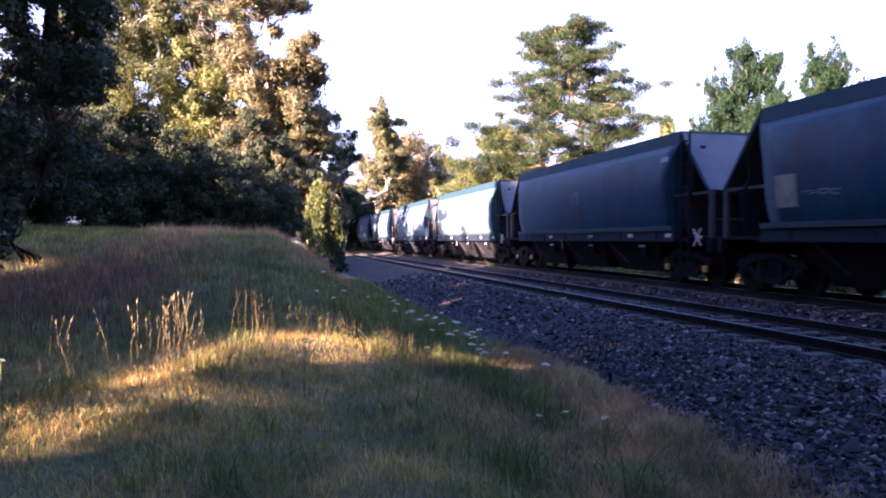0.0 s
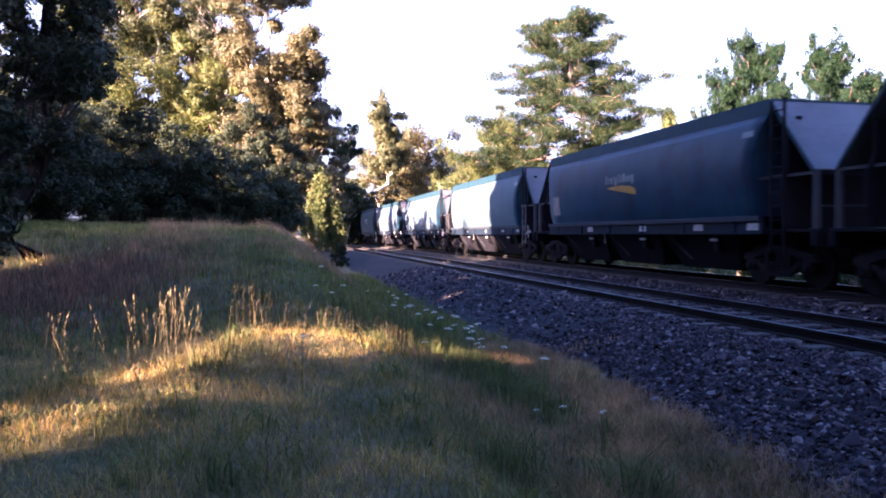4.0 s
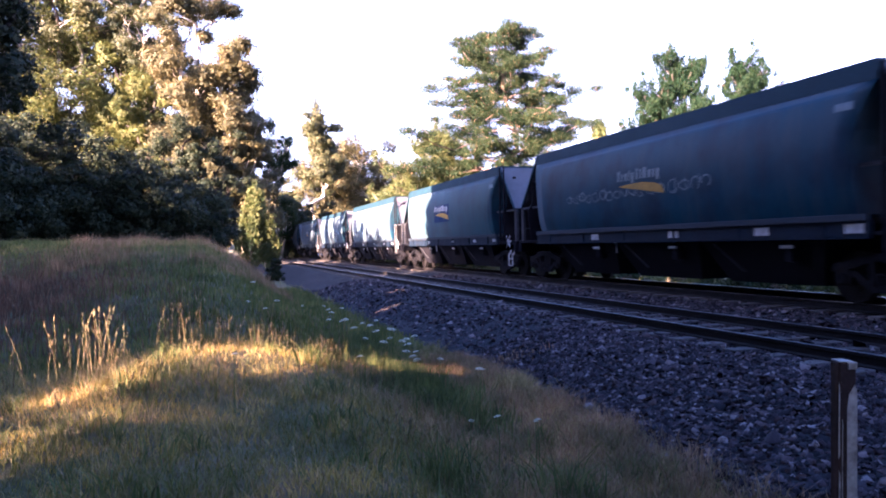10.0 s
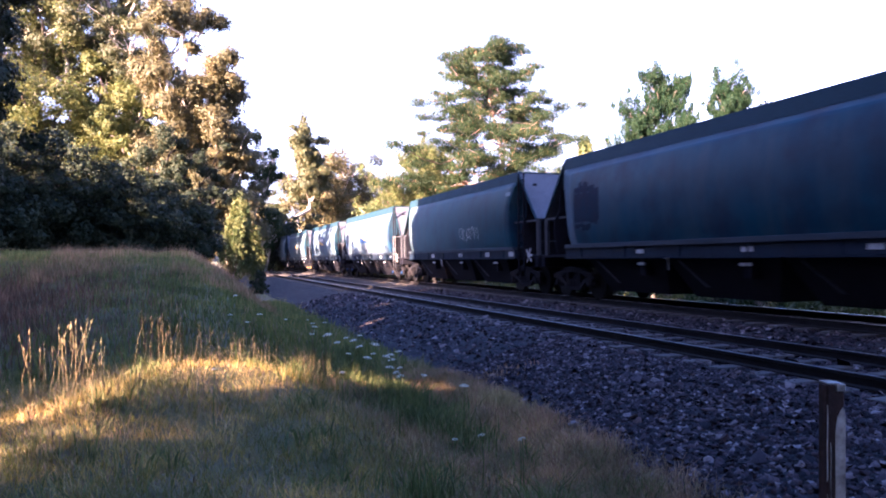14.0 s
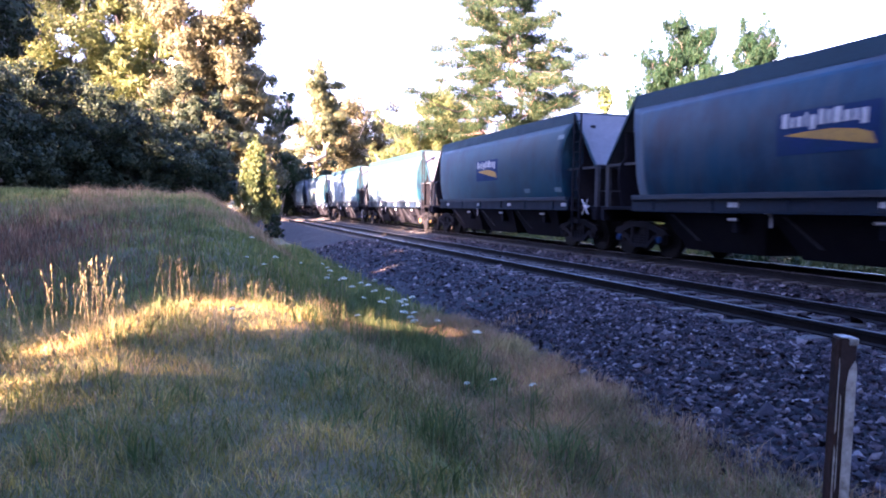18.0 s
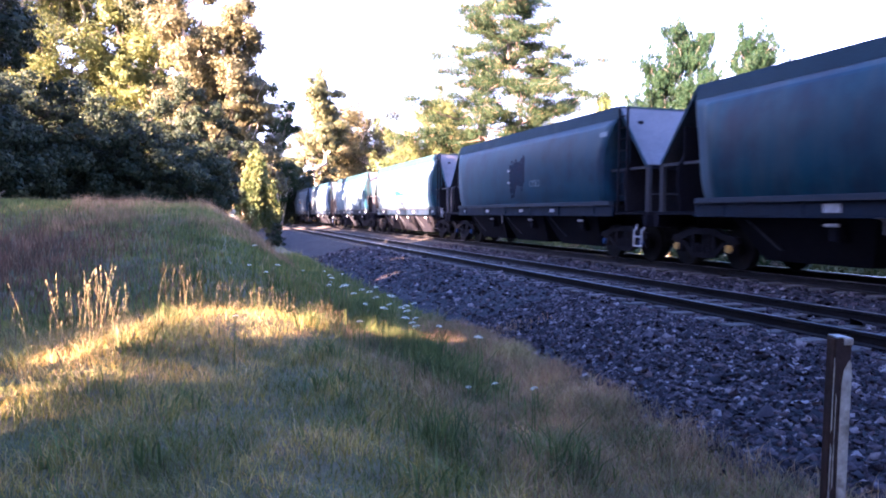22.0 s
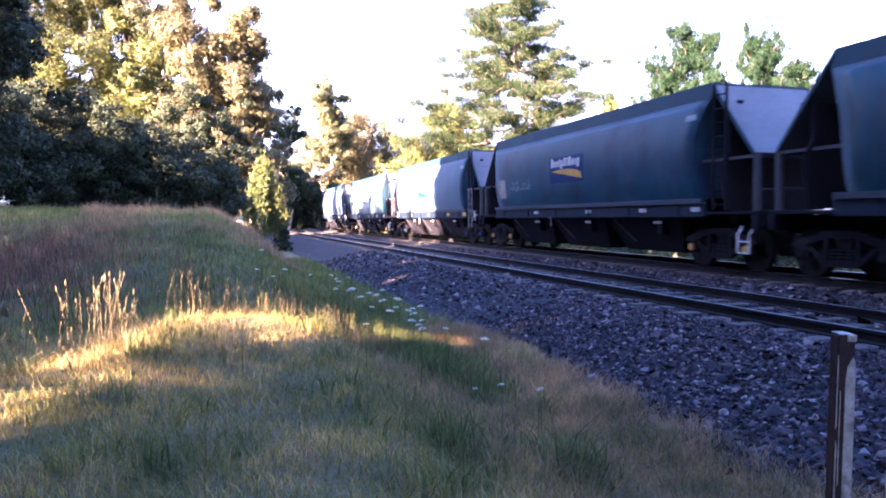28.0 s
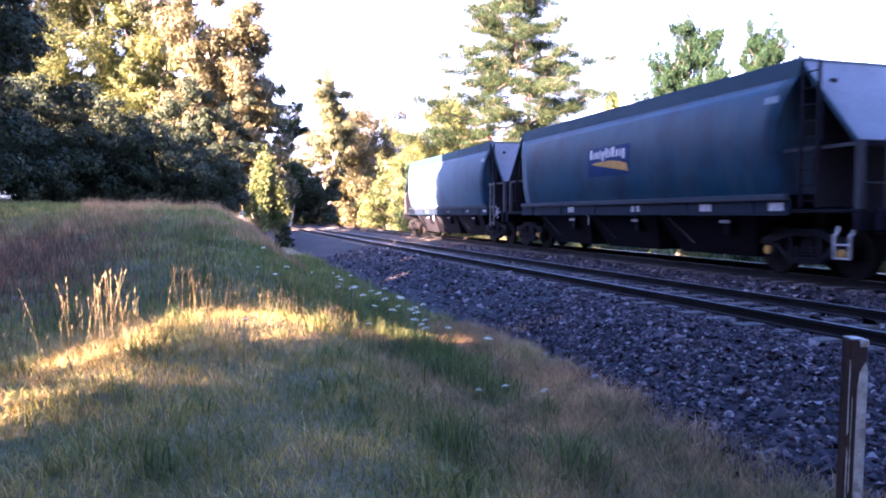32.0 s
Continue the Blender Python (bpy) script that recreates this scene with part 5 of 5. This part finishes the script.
grass("bank_grass", "long green grass on the bank", 90000, (-12, 4, 11, 34), 0.20, 0.010, BLADE_BANK, 205, lambda x, y, r: (x < toe_x(y) - 1.0 * r) & in_view(x, y) & (r > 1.35 * hollow(x, y)))
grass("bank_dry_grass", "pale dry grass scattered over the bank", 24000, (-14, 4, 11, 40), 0.34, 0.005, BLADE_DRY, 206, lambda x, y, r: (x < toe_x(y)) & in_view(x, y) & (lumps(x + 7, y - 3, 2.6) * 0.5 + 0.5 > 0.35 + r) & (r > hollow(x, y) * 0.7))
grass("bank_brown_grass", "red-brown dock and dead grass in the hollow", 52000, (-12, 0.0, 10, 27), 0.30, 0.009, BLADE_RED, 207, lambda x, y, r: (r < hollow(x, y) * 1.1) & in_view(x, y))
grass("lawn_grass", "mown pale green lawn behind the hollow", 16000, (-14, -4.5, 26, 32), 0.07, 0.010, BLADE_GREEN, 214, lambda x, y, r: in_view(x, y))
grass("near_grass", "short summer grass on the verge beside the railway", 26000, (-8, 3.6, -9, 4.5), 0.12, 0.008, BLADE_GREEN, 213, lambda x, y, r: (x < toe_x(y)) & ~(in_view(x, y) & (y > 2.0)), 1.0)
grass("field_grass", "sunlit grass beyond the railway", 14000, (15.5, 40, 5, 70), 0.45, 0.03, BLADE_GREEN, 208, lambda x, y, r: np.ones(len(x), bool))


def stalks(name, label, spots, seed):
    """Tall dry stems with seed heads."""
    rng = np.random.default_rng(seed)
    stem, head = [], []
    for x, y, n, spread, tall in spots:
        px, py = x + rng.normal(size=n) * spread, y + rng.normal(size=n) * spread
        for a, b in zip(px, py):
            h = tall * rng.uniform(0.4, 1.15)
            ax, ay = rng.normal(size=2) * 0.14 * h
            z = float(ground_z(a, b))
            stem.append(((a, b, z), (a + ax * 0.4, b + ay * 0.4, z + h * 0.6), (a + ax, b + ay, z + h)))
    sv, sf, hv, hf = [], [], [], []
    for p, q, r in stem:
        i = len(sv)
        w = 0.0014
        for c in (p, q, r):
            sv += [(c[0] - w, c[1], c[2]), (c[0] + w, c[1] - w, c[2]), (c[0], c[1] + w, c[2])]
        for k in (0, 3):
            for u, v in ((0, 1), (1, 2), (2, 0)):
                sf.append((i + k + u, i + k + v, i + k + 3 + v, i + k + 3 + u))
        d = np.array(r) - np.array(q)
        d /= np.linalg.norm(d)
        n1 = np.cross(d, (0.3, 1.0, 0.2))
        n1 /= np.linalg.norm(n1)
        n2 = np.cross(d, n1)
        long, wide, tip = rng.uniform(0.05, 0.095), rng.uniform(0.006, 0.010), np.array(r)
        k = len(hv)
        hv += [tip - d * long * 0.6] + [tip + wide * (n1 * math.cos(a) + n2 * math.sin(a)) for a in (0, 1.26, 2.51, 3.77, 5.03)] + [tip + d * long * 0.6]
        for c in range(5):
            e = (c + 1) % 5
            hf += [(k, k + 1 + e, k + 1 + c), (k + 6, k + 1 + c, k + 1 + e)]
    ob = thing(name, label, "grass", None, "", "stuff")
    part("stems", mesh_np("stems", sv, sf, SEED), None, ob)
    part("seed_heads", mesh_np("seed_heads", hv, hf, SEED), None, ob)
    return ob


stalks("seed_grass", "tall dry seed grass on the sunlit mound", [(-0.35, 8.9, 30, 0.14, 0.74), (0.12, 9.2, 22, 0.16, 0.76), (0.8, 9.4, 34, 0.2, 0.58), (1.4, 9.6, 36, 0.22, 0.60), (0.5, 9.2, 16, 0.3, 0.36), (-1.12, 8.05, 36, 0.14, 0.68), (-1.55, 8.0, 8, 0.14, 0.7), (-2.0, 7.6, 10, 0.2, 0.7), (-0.75, 7.3, 22, 0.25, 0.34), (2.1, 10.4, 20, 0.4, 0.45)], 301)
stalks("seed_grass", "scattered dry seed grass on the verge", [(-1.9, 7.0, 12, 0.5, 0.4), (0.4, 6.2, 26, 1.2, 0.28), (1.8, 5.4, 26, 0.8, 0.3), (-0.8, 5.2, 20, 1.0, 0.26), (-2.0, 14.0, 20, 2.0, 0.6), (0.5, 13.0, 20, 1.5, 0.5)], 302)


def umbel_meshes():
    bm = bmesh.new()
    tube_path(bm, np.array([(0, 0, 0), (0.01, 0.0, 0.5), (0.0, 0.01, 1.0)]), [0.006, 0.005, 0.004], 5)
    stem = bpy.data.meshes.new("stem")
    bm.to_mesh(stem)
    bm.free()
    stem.materials.append(BLADE_DEEP)
    rng = np.random.default_rng(5)
    a, r = rng.uniform(0, 6.283, 90), np.sqrt(rng.random(90))
    pts = np.stack([np.cos(a) * r, np.sin(a) * r, 0.45 * (1 - r * r)], 1)
    return stem, leaves_mesh("umbel", pts, 0.16, PETAL, rng, 0.85, 0.8)


STEM, UMBEL = umbel_meshes()
FLOWERS = [(0.75, 8.9, 0.60), (1.30, 9.9, 0.5), (2.00, 10.2, 0.62), (2.15, 10.0, 0.62), (2.30, 10.3, 0.55), (2.05, 9.4, 0.5), (2.35, 9.2, 0.55), (2.10, 8.6, 0.5), (2.5, 8.5, 0.55), (2.65, 8.3, 0.5), (2.30, 8.0, 0.55), (2.55, 7.9, 0.6),
           (2.05, 7.8, 0.5), (2.30, 7.5, 0.55), (2.65, 7.6, 0.5), (2.1, 7.1, 0.5), (2.42, 7.0, 0.5), (2.70, 7.1, 0.45), (1.95, 6.8, 0.45), (2.25, 6.7, 0.45), (2.85, 6.9, 0.4), (2.2, 5.2, 0.32), (2.05, 5.5, 0.3), (2.32, 4.95, 0.3), (2.62, 5.35, 0.28),
           (2.1, 13.4, 0.5), (2.3, 13.0, 0.5), (2.2, 12.4, 0.55), (2.45, 11.9, 0.5), (2.35, 11.3, 0.5), (2.6, 11.0, 0.5), (2.3, 10.7, 0.55), (2.55, 10.2, 0.5), (2.75, 9.8, 0.5), (2.45, 9.6, 0.5), (2.65, 9.1, 0.5), (2.85, 8.8, 0.45), (2.9, 9.5, 0.45),
           (0.55, 7.2, 0.35), (-1.9, 6.3, 0.4), (1.0, 11.5, 0.6), (1.5, 12.0, 0.6)]
for i, (x, y, h) in enumerate(FLOWERS):
    r = random.Random(i)
    f = thing("wild_carrot", "white umbel of wild carrot on a thin green stem", "flower", pose(x - (0.42 if y > 6.5 else 0.12) + r.uniform(-0.25, 0.25), y + r.uniform(-0.25, 0.25), float(ground_z(x - 0.3, y)) - 0.04, 0, 0, r.uniform(0, 360)), "white wildflowers")
    h += 0.24 if y > 6 else 0.14
    part("stem", STEM, None, f, "", Matrix.Diagonal((1, 1, h, 1)))
    s = r.uniform(0.028, 0.050) * (0.6 if y < 6 else 1.0)
    part("umbel", UMBEL, None, f, "", pose(0, 0.01, h, r.uniform(-12, 12), r.uniform(-12, 12), 0) @ Matrix.Diagonal((s, s, s, 1)))

# clumps on the edge of the stones
for i, (x, y, n, s, h, mat, what) in enumerate(((3.83, 8.65, 800, 0.15, 0.30, BLADE_DRY, "tuft of yellow dry grass on the ballast edge"), (3.4, 5.2, 260, 0.16, 0.16, BLADE_DEEP, "low green weed on the ballast edge"),
                                                (4.6, 10.6, 160, 0.22, 0.10, BLADE_BROWN, "withered reddish weed between the stones"), (2.4, 4.6, 200, 0.18, 0.34, BLADE_DEEP, "clump of broad green grass"), (1.6, 5.0, 160, 0.15, 0.32, BLADE_DEEP, "clump of broad green grass"))):
    rng = np.random.default_rng(400 + i)
    p = np.stack([x + rng.normal(size=n) * s, y + rng.normal(size=n) * s, np.zeros(n)], 1)
    p[:, 2] = np.maximum(ground_z(p[:, 0], p[:, 1]), np.where(p[:, 0] > toe_x(p[:, 1]) - 0.4, bed_z(p[:, 0], p[:, 1]), -9)) - 0.01
    tagged(new("grass_tuft", blades_mesh("grass_tuft", p, h, 0.006, mat, rng, 0.7)), what, "weed", kind="stuff")

# ---- the post ----
PX, PY = 3.05, 2.88
pz = float(max(ground_z(PX, PY), bed_z(PX, PY)))
H = 0.69 + 0.1 - pz          # up to the top
post = thing("wooden_post", "old square timber post with flaking pale paint", "post", pose(PX, PY, pz - 0.1, 1.0, 0.5, -18))
bm = bmesh.new()
add_box(bm, -0.045, 0.045, -0.042, 0.042, 0, H, bevel=0.008)
part("shaft", bm, POSTD, post, "bare grey-brown timber with a long crack")
bm = bmesh.new()
outline = [(-0.004, 0.0), (0.046, 0.0), (0.046, H - 0.17), (0.042, H - 0.13), (0.034, H - 0.11), (0.022, H - 0.13), (0.006, H - 0.16), (-0.004, H - 0.24)]
add_prism(bm, outline, 1, -0.046, -0.041)
part("paint", bm, POSTC, post, "flaking pale paint")
bm = bmesh.new()
add_box(bm, 0.0, 0.048, -0.046, 0.044, H - 0.035, H + 0.002, bevel=0.004)
add_box(bm, -0.040, 0.02, -0.044, 0.042, H + 0.001, H + 0.008, bevel=0.002)
for x0, x1, z0, z1 in ((-0.0465, -0.037, H * 0.30, H * 0.62), (-0.0465, -0.040, H * 0.66, H * 0.93), (-0.030, -0.024, H * 0.45, H * 0.80), (-0.0465, -0.034, H * 0.05, H * 0.2)):
    flake = bmesh.new()
    add_prism(flake, [(x0, z0), (x1, z0 + 0.02), (x1 - 0.002, (z0 + z1) / 2), (x1, z1 - 0.03), (x0 + 0.002, z1)], 1, -0.0465, -0.0415)
    part("paint_flake", flake, POSTC, post)
part("cap", bm, POSTC, post, "worn pale rim on the post's top")


# ---- stones, sleepers ----
def stone_meshes(count):
    out = []
    for i in range(count):
        rng = np.random.default_rng(600 + i)
        bm = bmesh.new()
        bmesh.ops.create_icosphere(bm, subdivisions=1, radius=1.0)
        for v in bm.verts:
            v.co *= rng.uniform(0.55, 1.25)
            v.co.z *= 0.7
        me = bpy.data.meshes.new("stone")
        bm.to_mesh(me)
        bm.free()
        me.materials.append(STONE)
        out.append(me)
    return out


STONES = stone_meshes(8)


def stone_spots(rng, n, x0, x1, y0, y1):
    x, y = rng.uniform(x0, x1, n), rng.uniform(y0, y1, n)
    ok = (x > toe_x(y) - 0.25 + 0.5 * rng.random(n)) & (in_view(x, y) | (y < 3.5))
    return x[ok], y[ok]


def joined_stones(name, label, n, area, size, seed):
    rng = np.random.default_rng(seed)
    x, y = stone_spots(rng, n, *area)
    n = len(x)
    base = np.array([(0, 0, 0.75), (0.9, 0, -0.25), (0.2, 0.85, -0.2), (-0.75, 0.5, -0.3), (-0.7, -0.55, -0.2), (0.25, -0.9, -0.3)])
    tri = np.array([(0, 1, 2), (0, 2, 3), (0, 3, 4), (0, 4, 5), (0, 5, 1)])
    s = size * np.exp(rng.normal(size=n) * 0.35)
    v = base[None] * rng.uniform(0.5, 1.5, size=(n, 6, 3))
    q = rng.normal(size=(n, 4)) * np.array([1, 0.28, 0.28, 1])
    q /= np.linalg.norm(q, axis=1, keepdims=True)
    w, a, b, c = q.T
    rot = np.stack([np.stack([1 - 2 * (b * b + c * c), 2 * (a * b - c * w), 2 * (a * c + b * w)], -1),
                    np.stack([2 * (a * b + c * w), 1 - 2 * (a * a + c * c), 2 * (b * c - a * w)], -1),
                    np.stack([2 * (a * c - b * w), 2 * (b * c + a * w), 1 - 2 * (a * a + b * b)], -1)], 1)
    v = np.einsum("nij,nkj->nki", rot, v) * s[:, None, None]
    v[:, :, 2] *= 0.8
    v += np.stack([x, y, bed_z(x, y) + s * 0.18], -1)[:, None]
    f = (tri[None] + 6 * np.arange(n)[:, None, None]).reshape(-1, 3)
    tagged(new(name, mesh_np(name, v.reshape(-1, 3), f, STONE)), label, "stones", kind="stuff")


joined_stones("ballast_stones", "loose grey crushed stones lying on the ballast shoulder", 30000, (2.8, 6.6, 2.5, 12), 0.030, 701)
joined_stones("ballast_stones", "loose grey crushed stones lying on the ballast shoulder", 12000, (3.2, 10.5, 12, 32), 0.042, 702)
joined_stones("ballast_stones", "loose grey crushed stones lying on the ballast shoulder", 9000, (3.2, 10.8, -8, 3.5), 0.045, 704)
joined_stones("ballast_stones", "loose grey crushed stones lying between the rails", 11000, (6.4, 10.8, 3.5, 16), 0.036, 703)
rng = np.random.default_rng(710)
x, y = stone_spots(rng, 900, 3.1, 5.6, 3.2, 8.0)
for a, b in list(zip(x, y))[:260]:
    s = 0.030 * math.exp(rng.normal() * 0.35)
    part("stone", STONES[rng.integers(0, 8)], None, ballast, "", pose(a, b, float(bed_z(a, b)) + s * 0.45, *rng.uniform(-40, 40, 2), rng.uniform(0, 360)) @ Matrix.Diagonal((s, s, s, 1)))
for a, b, s in ((4.12, 7.38, 0.12), (3.55, 7.5, 0.07), (4.6, 6.3, 0.07), (7.75, 9.6, 0.09)):
    part("stone", STONES[int(a * 10) % 8], None, ballast, "larger pale stone", pose(a, b, float(bed_z(a, b)) + s * 0.3, 10, 20, 40) @ Matrix.Diagonal((s, s * 0.6, s * 0.6, 1)))

for track, last in ((TRACKS[0], 62), (TRACKS[1], 40)):
    y = 0.0
    while y < last:
        part("sleeper", sleeper_mesh, None, track, "", pose(random.uniform(-0.02, 0.02), y + random.uniform(-0.02, 0.02), random.uniform(-0.004, 0.003)))
        y += 0.62
    bm = bmesh.new()
    while y < Y1:
        add_box(bm, -1.22, 1.22, y - 0.115, y + 0.115, -0.265, -0.157)
        y += 0.62
    part("far_sleepers", bm, SLEEPER, track)["kind"] = "stuff"


# ---- what moves ----
def motions():
    times = [32.0 * i / 16 for i in range(17)]
    for k, wagon in enumerate(TRAIN):
        walk(wagon, [(t, pose(TRACK_FAR, train_y(t, k), FAR_LIFT)) for t in times])
    # wheels roll: one keyed pair of wheelsets serves every bogie, since all turn alike
    spins = {}
    for wagon in TRAIN:
        for ob in wagon.children_recursive:
            if not ob.name.startswith("wheelset"):
                continue
            key = round(ob.location.y, 3)
            if key in spins:
                lead = spins[key].animation_data
                ob.rotation_mode = "QUATERNION"
                ob.animation_data_create()
                ob.animation_data.action = lead.action
                ob.animation_data.action_slot = lead.action_slot
                continue
            spins[key] = ob
            rows = []
            for i in range(481):
                t = i / 15
                turn = math.degrees((train_y(0, 0) - train_y(t, 0)) / 0.46)
                rows.append((t, pose(0, key, 0.46, turn, 0, 0)))
            walk(ob, rows)


motions()
